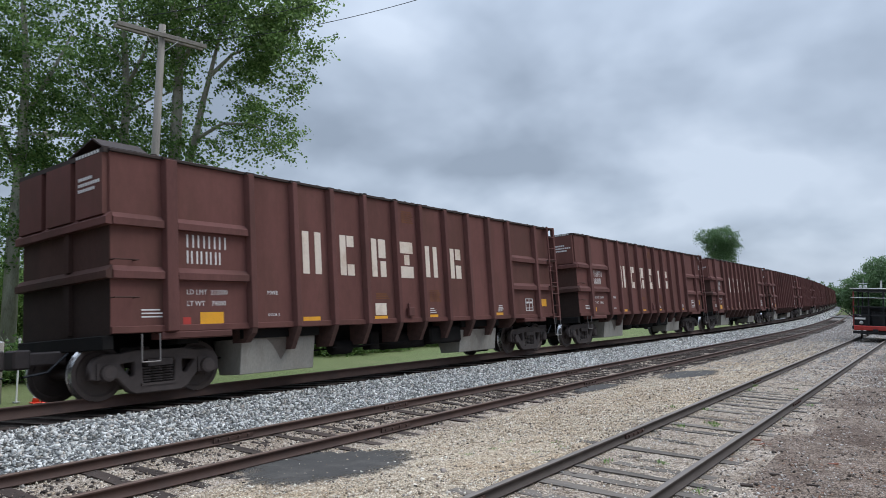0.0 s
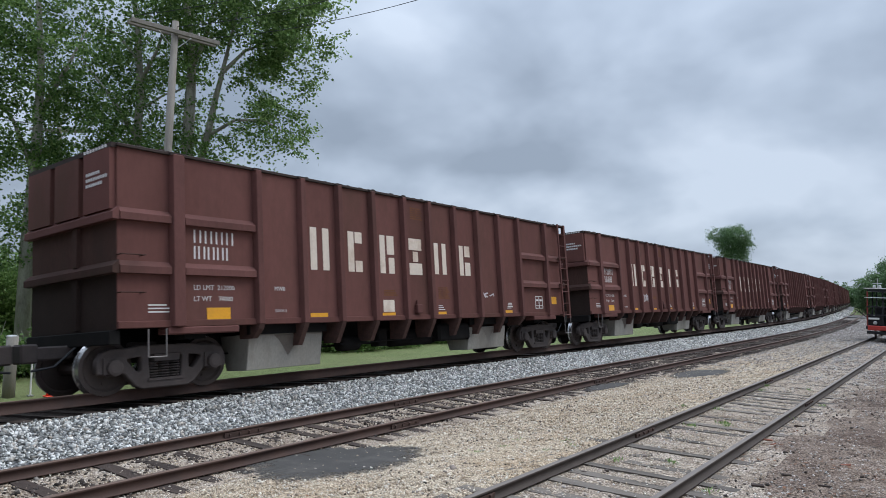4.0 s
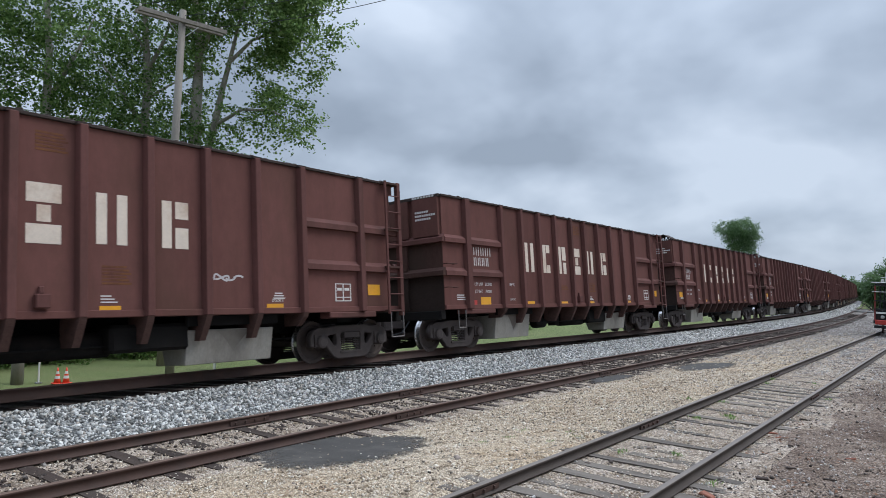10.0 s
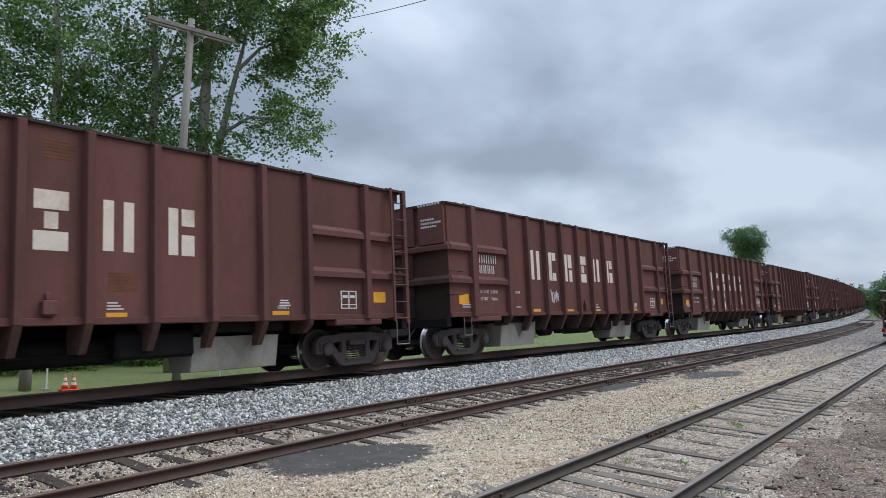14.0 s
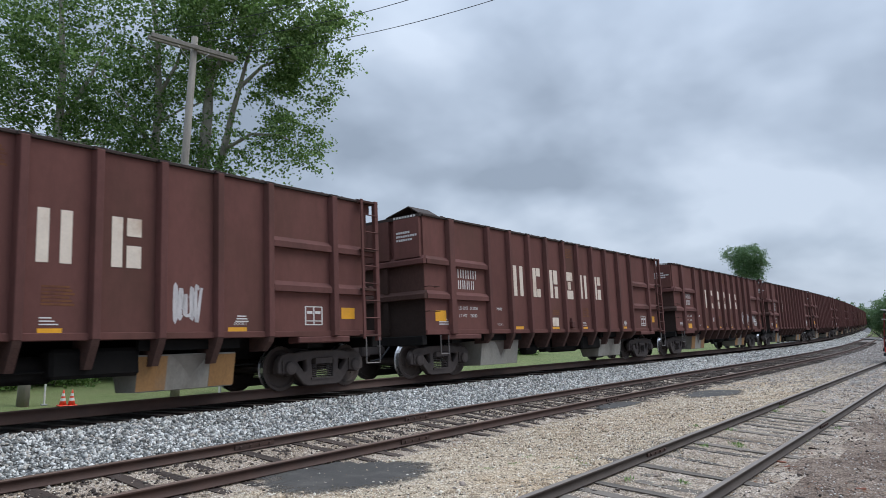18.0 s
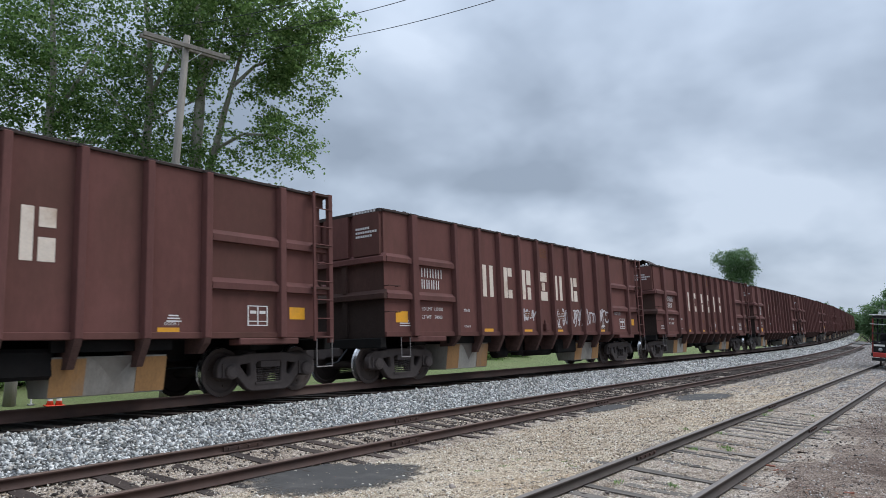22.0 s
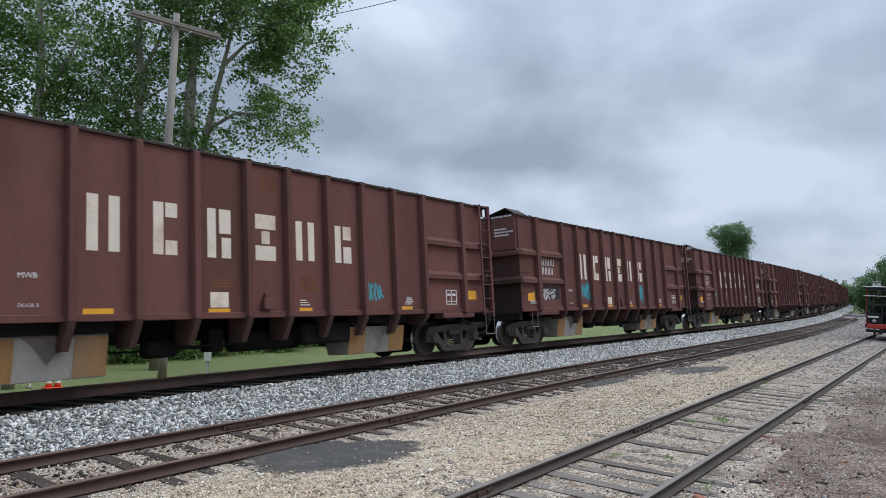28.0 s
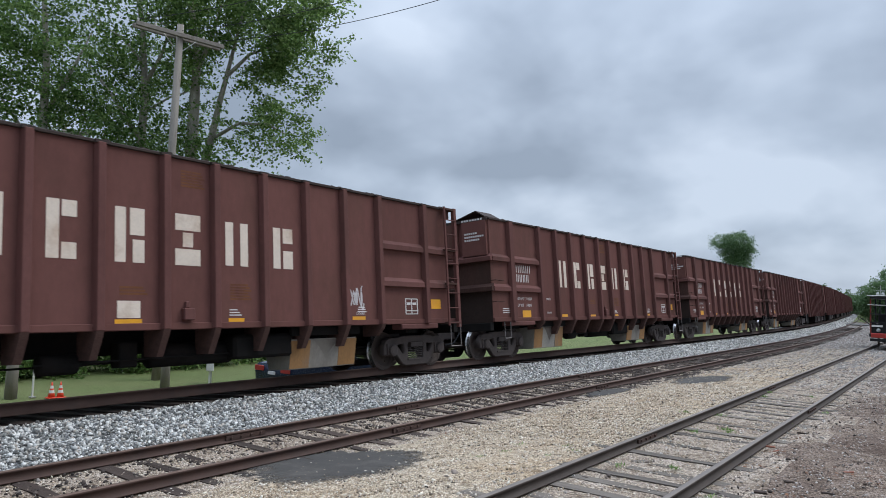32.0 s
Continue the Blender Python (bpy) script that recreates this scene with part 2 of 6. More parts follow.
STONE = material("grey_ballast_stone", (0.40, 0.39, 0.37), 0.85, 0, 0.2, 8, 60, 0.2, (0.2, 0.21, 0.215), 0.5, tones=[(0.0, (0.035, 0.035, 0.032)), (0.2, (0.17, 0.175, 0.165)), (0.4, (0.40, 0.40, 0.375)), (0.52, (0.50, 0.43, 0.36)), (0.64, (0.58, 0.575, 0.555)), (0.82, (0.72, 0.71, 0.68)), (1.0, (0.93, 0.91, 0.87))])
GRAVEL_STONE = material("tan_gravel_stone", (0.52, 0.42, 0.33), 0.9, 0, 0.25, 8, 60, 0.2, (0.3, 0.22, 0.16), 0.5, tones=[(0.0, (0.09, 0.07, 0.055)), (0.3, (0.36, 0.275, 0.185)), (0.6, (0.60, 0.48, 0.35)), (0.8, (0.54, 0.49, 0.42)), (1.0, (0.93, 0.87, 0.74))])
DIRT_STONE = material("brown_grey_stone", (0.34, 0.29, 0.26), 0.9, 0, 0.25, 8, 60, 0.2, (0.2, 0.16, 0.14), 0.5, tones=[(0.0, (0.06, 0.045, 0.04)), (0.4, (0.24, 0.19, 0.16)), (0.7, (0.4, 0.37, 0.34)), (1.0, (0.75, 0.72, 0.68))])
BARK = material("pale_grey_bark", (0.37, 0.35, 0.30), 0.9, 0, 0.3, 2.5, 20, 0.5, (0.14, 0.12, 0.10), 0.7, stretch=(1, 1, 0.4), bump_size=0.03)
POLE = material("grey_pole_wood", (0.27, 0.245, 0.21), 0.9, 0, 0.25, 3, 40, 0.4, (0.15, 0.12, 0.10), 0.5, stretch=(3, 3, 0.3))
WIRE = material("dark_wire", (0.06, 0.06, 0.065), 0.6, 0.3, 0.1, 3, 20, 0)
METAL = material("galvanised_metal", (0.45, 0.45, 0.44), 0.5, 0.6, 0.15, 4, 40, 0.05)
STEP = material("worn_step_steel", (0.2, 0.18, 0.17), 0.6, 0.3, 0.2, 4, 40, 0.05)
WHITE_PAINT = material("off_white_paint", (0.72, 0.71, 0.67), 0.6, 0, 0.1, 3, 30, 0.05, (0.4, 0.36, 0.3), 0.4)
CONE_RED = material("cone_orange_red", (0.75, 0.07, 0.03), 0.5, 0, 0.1, 4, 30, 0.02)
BLACK = material("matt_black", (0.02, 0.02, 0.022), 0.6, 0.1, 0.3, 4, 30, 0.05)
GREEN = material("green_paint", (0.03, 0.22, 0.11), 0.55, 0, 0.2, 4, 30, 0.03)
CAR_NAVY = material("navy_car_paint", (0.015, 0.025, 0.05), 0.25, 0.2, 0.1, 2, 30, 0, spec=0.6)
GLASS_DARK = material("dark_window_glass", (0.06, 0.08, 0.10), 0.08, 0, 0.1, 2, 20, 0, spec=0.8)
RUBBER = material("tyre_rubber", (0.025, 0.025, 0.025), 0.8, 0, 0.2, 4, 40)
ASPHALT = material("asphalt", (0.09, 0.088, 0.085), 0.85, 0, 0.2, 1.0, 60, 0.2, (0.06, 0.06, 0.06), 0.5)
OIL = material("oily_dark_gravel", (0.055, 0.051, 0.047), 0.8, 0, 0.3, 3, 60, 0.25, (0.14, 0.125, 0.11), 0.5)

LITTER = material("brown_leaf_litter", (0.16, 0.075, 0.04), 0.85, 0, 0.3, 4, 30, 0, per_island=0.4)


def soaked(m):
    """Lets the ground show through towards the broken rim of a stain."""
    t = m.node_tree
    co = t.nodes.new("ShaderNodeTexCoord")
    sepg = t.nodes.new("ShaderNodeSeparateXYZ")
    t.links.new(co.outputs["Generated"], sepg.inputs[0])
    dx = math_node(t, "SUBTRACT", sepg.outputs[0], 0.5)
    dy = math_node(t, "SUBTRACT", sepg.outputs[1], 0.5)
    r = math_node(t, "SQRT", math_node(t, "ADD", math_node(t, "MULTIPLY", dx, dx), math_node(t, "MULTIPLY", dy, dy)))
    n = node(t, "ShaderNodeTexNoise", Scale=5.0, Detail=9.0, Roughness=0.75)
    t.links.new(co.outputs["Object"], n.inputs["Vector"])
    f = math_node(t, "ADD", r, math_node(t, "MULTIPLY", math_node(t, "SUBTRACT", n.outputs[0], 0.5), 0.45))
    clear = ramp(t, f, [(0.24, (0.14, 0.14, 0.14)), (0.36, (0.3, 0.3, 0.3)), (0.44, (1, 1, 1))])
    ms, tp = t.nodes.new("ShaderNodeMixShader"), t.nodes.new("ShaderNodeBsdfTransparent")
    t.links.new(clear, ms.inputs[0])
    t.links.new(t.nodes["Principled BSDF"].outputs[0], ms.inputs[1])
    t.links.new(tp.outputs[0], ms.inputs[2])
    t.links.new(ms.outputs[0], t.nodes["Material Output"].inputs[0])


soaked(OIL)


def ground_material(name, colours, scale, fine, bump, clump=1.0):
    """Loose ground: voronoi grit in several tones over slow changes of colour."""
    m = bpy.data.materials.new(name)
    m.use_nodes = True
    t = m.node_tree
    b = t.nodes["Principled BSDF"]
    co = t.nodes.new("ShaderNodeTexCoord")
    vo = node(t, "ShaderNodeTexVoronoi", Scale=fine)
    n1 = node(t, "ShaderNodeTexNoise", Scale=scale, Detail=8.0, Roughness=0.65)
    n2 = node(t, "ShaderNodeTexNoise", Scale=fine * 0.13, Detail=9.0, Roughness=0.72)
    for n in (vo, n1, n2):
        t.links.new(co.outputs["Object"], n.inputs["Vector"])
    sepc = t.nodes.new("ShaderNodeSeparateColor")
    t.links.new(vo.outputs["Color"], sepc.inputs[0])
    col = ramp(t, sepc.outputs[0], [(0.0, colours[0]), (0.45, colours[1]), (1.0, colours[2])])
    vo2 = node(t, "ShaderNodeTexVoronoi", Scale=fine * 2.3)
    t.links.new(co.outputs["Object"], vo2.inputs["Vector"])
    sep2 = t.nodes.new("ShaderNodeSeparateColor")
    t.links.new(vo2.outputs["Color"], sep2.inputs[0])
    col = mix(t, 0.45, col, ramp(t, sep2.outputs[1], [(0.0, colours[0]), (0.4, colours[1]), (1.0, colours[2])]))
    col = mix(t, ramp(t, n1.outputs[0], [(0.45, (0, 0, 0)), (0.64, (0.6, 0.6, 0.6))]), col, colours[3])
    # shadow between the grains, multiplied into the colour
    gap_shade = ramp(t, vo.outputs["Distance"], [(0.4, (1, 1, 1)), (0.75, (0.3, 0.28, 0.26))])
    col = mix(t, 0.9, col, gap_shade, "MULTIPLY")
    col = mix(t, clump, col, ramp(t, n2.outputs[0], [(0.34, (0.42, 0.36, 0.3)), (0.5, (1, 0.97, 0.93)), (0.64, (1, 1, 1))]), "MULTIPLY")
    t.links.new(col, b.inputs["Base Color"])
    b.inputs["Roughness"].default_value = 0.95
    b.inputs["Specular IOR Level"].default_value = 0.2
    bp = t.nodes.new("ShaderNodeBump")
    bp.inputs["Strength"].default_value = bump
    bp.inputs["Distance"].default_value = 0.02
    t.links.new(vo.outputs["Distance"], bp.inputs["Height"])
    t.links.new(bp.outputs[0], b.inputs["Normal"])
    return m


G_GRAVEL = ground_material("tan_gravel_ground", [(0.13, 0.098, 0.07), (0.60, 0.485, 0.355), (0.97, 0.875, 0.72), (0.54, 0.385, 0.235)], 0.4, 46, 0.9)
# the shade between ballast stones is painted as this darker bed
G_BALLAST = ground_material("ballast_bed", [(0.03, 0.032, 0.035), (0.16, 0.17, 0.18), (0.5, 0.52, 0.54), (0.13, 0.13, 0.135)], 0.7, 20, 1.0)
G_DIRT = ground_material("brown_dirt_ground", [(0.042, 0.028, 0.022), (0.20, 0.143, 0.112), (0.54, 0.45, 0.38), (0.08, 0.046, 0.034)], 0.5, 40, 0.9)
G_FAR = ground_material("grey_yard_ground", [(0.07, 0.062, 0.058), (0.23, 0.215, 0.205), (0.46, 0.44, 0.42), (0.2, 0.18, 0.165)], 0.2, 24, 0.6)
G_TRACK = ground_material("fouled_track_bed", [(0.075, 0.056, 0.045), (0.42, 0.345, 0.28), (0.90, 0.80, 0.69), (0.25, 0.185, 0.14)], 0.8, 44, 0.9)
# very dark brown grit between the main rails and along the second track
G_DARK_BED = ground_material("dark_brown_bed_grit", [(0.03, 0.024, 0.02), (0.055, 0.042, 0.035), (0.09, 0.072, 0.062), (0.035, 0.028, 0.024)], 0.9, 26, 0.8)
G_GRASS = ground_material("mown_grass_ground", [(0.11, 0.145, 0.05), (0.15, 0.19, 0.07), (0.20, 0.24, 0.095), (0.21, 0.22, 0.10)], 0.3, 110, 0.3, 0.3)


def leaf_material(name, a, b_, c):
    m = bpy.data.materials.new(name)
    m.use_nodes = True
    t = m.node_tree
    b = t.nodes["Principled BSDF"]
    g = t.nodes.new("ShaderNodeNewGeometry")
    col = ramp(t, g.outputs["Random Per Island"], [(0.0, a), (0.5, b_), (1.0, c)])
    t.links.new(col, b.inputs["Base Color"])
    b.inputs["Roughness"].default_value = 0.55
    b.inputs["Specular IOR Level"].default_value = 0.5
    tr = t.nodes.new("ShaderNodeBsdfTranslucent")
    t.links.new(col, tr.inputs[0])
    ms = t.nodes.new("ShaderNodeMixShader")
    ms.inputs[0].default_value = 0.5
    t.links.new(b.outputs[0], ms.inputs[1])
    t.links.new(tr.outputs[0], ms.inputs[2])
    t.links.new(ms.outputs[0], t.nodes["Material Output"].inputs[0])
    return m


LEAF = leaf_material("broad_green_leaf", (0.068, 0.128, 0.032), (0.136, 0.235, 0.058), (0.30, 0.42, 0.145))
LEAF_DARK = leaf_material("dark_green_leaf", (0.062, 0.12, 0.032), (0.122, 0.216, 0.055), (0.28, 0.395, 0.13))
LEAF_FAR = leaf_material("distant_green_leaf", (0.085, 0.155, 0.065), (0.125, 0.21, 0.09), (0.175, 0.27, 0.12))


# ---------------------------------------------------------------- building helpers
def link_mesh(name, me, parent=None, m=None, label=""):
    ob = new(name, me)
    if parent is not None:
        ob.parent = parent
    if m is not None:
        ob.matrix_basis = m
    return tagged(ob, label) if label else ob


def part(name, bm, mat, parent=None, label="", m=None, bevel=0.0, smooth=False):
    """Links a bmesh as one mesh object under a thing or a part."""
    if bevel:
        bmesh.ops.bevel(bm, geom=bm.edges[:] + bm.verts[:], offset=bevel, segments=1, affect="EDGES", clamp_overlap=True)
    me = bpy.data.meshes.new(name)
    bm.to_mesh(me)
    bm.free()
    for one in mat if isinstance(mat, (list, tuple)) else (mat,):
        me.materials.append(one)
    if smooth:
        for p in me.polygons:
            p.use_smooth = True
    return link_mesh(name, me, parent, m, label)


def box(bm, x0, x1, y0, y1, z0, z1, slot=0):
    v = [bm.verts.new(p) for p in ((x0, y0, z0), (x1, y0, z0), (x1, y1, z0), (x0, y1, z0), (x0, y0, z1), (x1, y0, z1), (x1, y1, z1), (x0, y1, z1))]
    for f in ((3, 2, 1, 0), (4, 5, 6, 7), (0, 1, 5, 4), (1, 2, 6, 5), (2, 3, 7, 6), (3, 0, 4, 7)):
        bm.faces.new([v[i] for i in f]).material_index = slot
    return bm


def boxed(*sizes):
    return box(bmesh.new(), *sizes)


def prism(bm, pts, axis, a, b, slot=0):
    """A polygon pushed from a to b along axis. pts are the two other coordinates, in the order x, y, z."""
    def put(p, d):
        return {"x": (d, p[0], p[1]), "y": (p[0], d, p[1]), "z": (p[0], p[1], d)}[axis]
    lo = [bm.verts.new(put(p, a)) for p in pts]
    hi = [bm.verts.new(put(p, b)) for p in pts]
    n = len(pts)
    fs = [bm.faces.new(lo), bm.faces.new(hi[::-1])]
    for i in range(n):
        fs.append(bm.faces.new((lo[i], hi[i], hi[(i + 1) % n], lo[(i + 1) % n])))
    for f in fs:
        f.material_index = slot
    bmesh.ops.recalc_face_normals(bm, faces=fs)
    return bm


def lathe(bm, profile, n=24, axis="x", slots=None):
    """Turns (along, radius) pairs round an axis."""
    rings = []
    for along, r in profile:
        ring = []
        for i in range(n):
            c, s = r * math.cos(2 * math.pi * i / n), r * math.sin(2 * math.pi * i / n)
            ring.append(bm.verts.new({"x": (along, c, s), "y": (c, along, s), "z": (c, s, along)}[axis]))
        rings.append(ring)
    fs = []
    for k in range(len(rings) - 1):
        for i in range(n):
            f = bm.faces.new((rings[k][i], rings[k][(i + 1) % n], rings[k + 1][(i + 1) % n], rings[k + 1][i]))
            f.material_index = slots[k] if slots else 0
            fs.append(f)
    fs += [bm.faces.new(rings[0]), bm.faces.new(rings[-1])]
    bmesh.ops.recalc_face_normals(bm, faces=fs)
    return bm


def rod(bm, p, q, r, n=6, r2=None):
    """A straight bar from p to q."""
    p, q = Vector(p), Vector(q)
    turn = (q - p).to_track_quat("Z", "Y").to_matrix()
    a, b = [], []
    for i in range(n):
        d = Vector((math.cos(2 * math.pi * i / n), math.sin(2 * math.pi * i / n), 0))
        a.append(bm.verts.new(p + turn @ (d * r)))
        b.append(bm.verts.new(q + turn @ (d * (r if r2 is None else r2))))
    for i in range(n):
        bm.faces.new((a[i], a[(i + 1) % n], b[(i + 1) % n], b[i]))
    bm.faces.new(a[::-1])
    bm.faces.new(b)
    return bm


def rods(pairs, r, n=6):
    bm = bmesh.new()
    for p, q in pairs:
        rod(bm, p, q, r, n)
    return bm


def thing(name, m, label, category, group="", kind=""):
    return tagged(new(name), label, category, group, kind) if m is None else place(tagged(new(name), label, category, group, kind), m)


def place(ob, m):
    ob.matrix_basis = m
    return ob


def raw_mesh(name, verts, faces, mats, slots=None, smooth=False):
    """A mesh from numpy arrays, all faces with the same number of corners."""
    verts, faces = np.asarray(verts, np.float32), np.asarray(faces, np.int32)
    me = bpy.data.meshes.new(name)
    me.vertices.add(len(verts))
    me.vertices.foreach_set("co", verts.ravel())
    k = faces.shape[1]
    me.loops.add(faces.size)
    me.loops.foreach_set("vertex_index", faces.ravel())
    me.polygons.add(len(faces))
    me.polygons.foreach_set("loop_start", np.arange(0, faces.size, k, dtype=np.int32))
    if slots is not None:
        me.polygons.foreach_set("material_index", np.asarray(slots, np.int32))
    if smooth:
        me.polygons.foreach_set("use_smooth", np.ones(len(faces), bool))
    for m in mats:
        me.materials.append(m)
    me.update(calc_edges=True)
    me.validate()
    return me


def lettering(name, text, size, mat, parent, m, label=""):
    """Flat painted lettering in the built-in font."""
    cu = bpy.data.curves.new(name, "FONT")
    cu.body = text
    cu.size = size
    cu.extrude = 0.001
    cu.resolution_u = 2
    ob = bpy.data.objects.new(name, cu)
    scene.collection.objects.link(ob)
    me = bpy.data.meshes.new_from_object(ob.evaluated_get(bpy.context.evaluated_depsgraph_get()))
    bpy.data.objects.remove(ob)
    me.materials.clear()
    me.materials.append(mat)
    return link_mesh(name, me, parent, m, label)


# ---------------------------------------------------------------- the plan: three tracks
CANT = 6.0                       # degrees by which the main track leans into its curve
Z_MAIN, Z_MID, Z_SIDE = 0.10, -0.23, 0.036
GAUGE = 1.505


def heading_path(x0, knots):
    """Centre line of a track along y, from (distance, heading in radians to the right) knots."""
    s = np.arange(-480.0, 330.0, 1.0)
    a = np.interp(s, [k for k, _ in knots], [h for _, h in knots])
    x, y = np.r_[0, np.cumsum(np.sin(a)[:-1])], np.r_[0, np.cumsum(np.cos(a)[:-1])]
    o = int(np.argmin(np.abs(s)))
    return np.stack([x - x[o] + x0, y - y[o]], -1), s


MAIN, MAIN_S = heading_path(-12.57, [(5, 0.0), (25, 0.020), (45, 0.005), (65, -0.024), (85, -0.052), (110, -0.075), (140, -0.084), (180, -0.083), (240, -0.104), (330, -0.16)])
MID, MID_S = heading_path(-8.87, [(5, -0.007), (25, 0.018), (45, 0.006), (65, -0.028), (90, -0.054), (140, -0.075), (330, -0.16)])
SIDE, SIDE_S = heading_path(-3.414, [(0, 0.008)])


def on_path(path, dist, s):
    return np.array([np.interp(s, dist, path[:, 0]), np.interp(s, dist, path[:, 1])])


def main_x(y):
    return np.interp(y, MAIN[:, 1], MAIN[:, 0])


def ground_height(x, y):
    """Height of the ground: the main track stands on a ballast bank, the lawn behind it lies lower."""
    e = x - main_x(y)
    lean = math.tan(radians(CANT))
    h = np.interp(e, [-60, -9, -4.0, -1.75, -1.35, 1.35, 1.55, 2.55, 2.75, 4.75, 5.2, 7.4, 8.0, 8.35, 10.1, 10.5, 13, 40],
                  [-1.25, -1.24, -1.215, -0.45, -0.15 - 1.35 * lean, -0.15 + 1.35 * lean, -0.06, -0.37, -0.405, -0.405, -0.37, -0.17, -0.10, -0.120, -0.120, -0.10, -0.06, 0.1])
    return h



# ---------------------------------------------------------------- ground
def build_ground():
    cols = np.unique(np.r_[-900, -500, -250, -120, -70, np.arange(-45, -17, 2.0), np.arange(-17, -3, 0.3), np.arange(-3, 13.0, 0.16), np.arange(13, 30, 1.0), 45, 80, 160, 400, 900])
    rows = np.unique(np.r_[-400, -200, -80, np.arange(-40, 0, 4), np.arange(0, 30, 0.3), np.arange(30, 70, 1.0), np.arange(70, 140, 4), 170, 220, 320, 500, 900, 1600, 3000])
    e, y = np.meshgrid(cols, rows)
    x = e + main_x(np.clip(y, -400, 300))
    z = ground_height(x, np.clip(y, -400, 300))
    rng = np.random.default_rng(5)
    near = (np.abs(e) < 16) & (y > -2) & (y < 45)
    z = z + np.where(near, rng.normal(0, 0.005, z.shape), 0)
    for k in range(40):
        cx, cy, r = rng.uniform(-8, 1), rng.uniform(2, 40), rng.uniform(0.5, 2.0)
        z = z + rng.uniform(-0.007, 0.007) * np.exp(-((x - cx) ** 2 + (y - cy) ** 2) / r**2)
    nr, nc = e.shape
    idx = np.arange(nr * nc).reshape(nr, nc)
    faces = np.stack([idx[:-1, :-1], idx[:-1, 1:], idx[1:, 1:], idx[1:, :-1]], -1).reshape(-1, 4)
    ce = ((e[:-1, :-1] + e[:-1, 1:]) / 2).ravel()
    cy = ((y[:-1, :-1] + y[1:, :-1]) / 2).ravel()
    wob = 0.25 * np.sin(cy * 0.9) + 0.2 * np.sin(cy * 2.3 + 1)
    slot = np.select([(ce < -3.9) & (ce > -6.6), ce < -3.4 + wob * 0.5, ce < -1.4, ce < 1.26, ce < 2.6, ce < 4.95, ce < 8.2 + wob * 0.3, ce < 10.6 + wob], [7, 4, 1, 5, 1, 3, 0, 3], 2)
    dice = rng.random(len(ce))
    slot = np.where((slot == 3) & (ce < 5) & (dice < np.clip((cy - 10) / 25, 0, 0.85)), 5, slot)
    slot = np.where((ce > 4.95) & (dice < np.clip((cy - 22) / 30, 0, 1)), 6, slot)
    slot = np.where((cy > 52 + 3 * wob) & (ce > 2.6), 6, slot)
    slot = np.where((cy > 140) & (ce > 2.6), 4, slot)
    me = raw_mesh("ground", np.stack([x, y, z], -1).reshape(-1, 3), faces, [G_GRAVEL, G_BALLAST, G_DIRT, G_TRACK, G_GRASS, G_DARK_BED, G_FAR, ASPHALT], slot, True)
    tagged(new("ground", me), "tan gravel, grey ballast, brown dirt and mown grass", "ground", kind="structure")


build_ground()


def stones(name, n, region, size, mat, label, seed, flat=0.65, density=None):
    """Loose stones: small irregular lumps strewn over a stretch of the ground, as one body."""
    rng = np.random.default_rng(seed)
    e = rng.uniform(region[0], region[1], n)
    y = region[2] + (region[3] - region[2]) * rng.random(n) ** (density or 1.0)
    x = e + main_x(y)
    z = ground_height(x, y)
    corner = np.array([(1, 1, 1), (-1, 1, 1), (-1, -1, 1), (1, -1, 1), (1, 1, -1), (-1, 1, -1), (-1, -1, -1), (1, -1, -1)], float) / 1.35
    quad = np.array([(0, 1, 2, 3), (7, 6, 5, 4), (0, 4, 5, 1), (1, 5, 6, 2), (2, 6, 7, 3), (3, 7, 4, 0)])
    v = corner[None] * rng.uniform(0.3, 1.35, (n, 8, 3))
    v[:, :4, :2] *= rng.uniform(0.1, 1.0, (n, 4, 1))      # split faces: tops run out into wedges
    v[:, :4, :2] += rng.normal(0, 0.25, (n, 1, 2))
    s = size * np.clip(rng.lognormal(0, 0.38, n), 0.4, 1.75)[:, None, None] / 2
    v = v * s * np.stack([rng.uniform(0.7, 1.3, n), rng.uniform(0.7, 1.3, n), np.full(n, flat)], -1)[:, None]
    a, b = rng.uniform(0, 6.28, n), rng.normal(0, 0.7, n)
    ca, sa, cb, sb = np.cos(a), np.sin(a), np.cos(b), np.sin(b)
    zero, one = np.zeros(n), np.ones(n)
    rz = np.stack([np.stack([ca, -sa, zero], -1), np.stack([sa, ca, zero], -1), np.stack([zero, zero, one], -1)], 1)
    rx = np.stack([np.stack([one, zero, zero], -1), np.stack([zero, cb, -sb], -1), np.stack([zero, sb, cb], -1)], 1)
    v = np.einsum("nij,njk,nvk->nvi", rz, rx, v)
    v += np.stack([x, y, z + s[:, 0, 0] * flat * 0.35], -1)[:, None]
    f = (quad[None] + 8 * np.arange(n)[:, None, None]).reshape(-1, 4)
    me = raw_mesh(name, v.reshape(-1, 3), f, [mat])
    return tagged(new(name, me), label, "stones", kind="stuff")


stones("ballast_stones", 36000, (1.24, 2.85, 1.0, 34.0), 0.054, STONE, "loose pale grey crushed ballast stones beside the main track", 1, density=1.25)
stones("ballast_stones", 12000, (1.24, 2.75, 34.0, 85.0), 0.085, STONE, "loose pale grey crushed ballast stones beside the main track", 2, density=1.4)
stones("ballast_stones", 3500, (1.24, 2.75, 85.0, 170.0), 0.14, STONE, "pale grey crushed ballast far along the main track", 22, density=1.2)
stones("ballast_stones", 2500, (-2.6, -1.4, 0.0, 40.0), 0.06, STONE, "loose pale grey ballast stones on the far shoulder", 3)
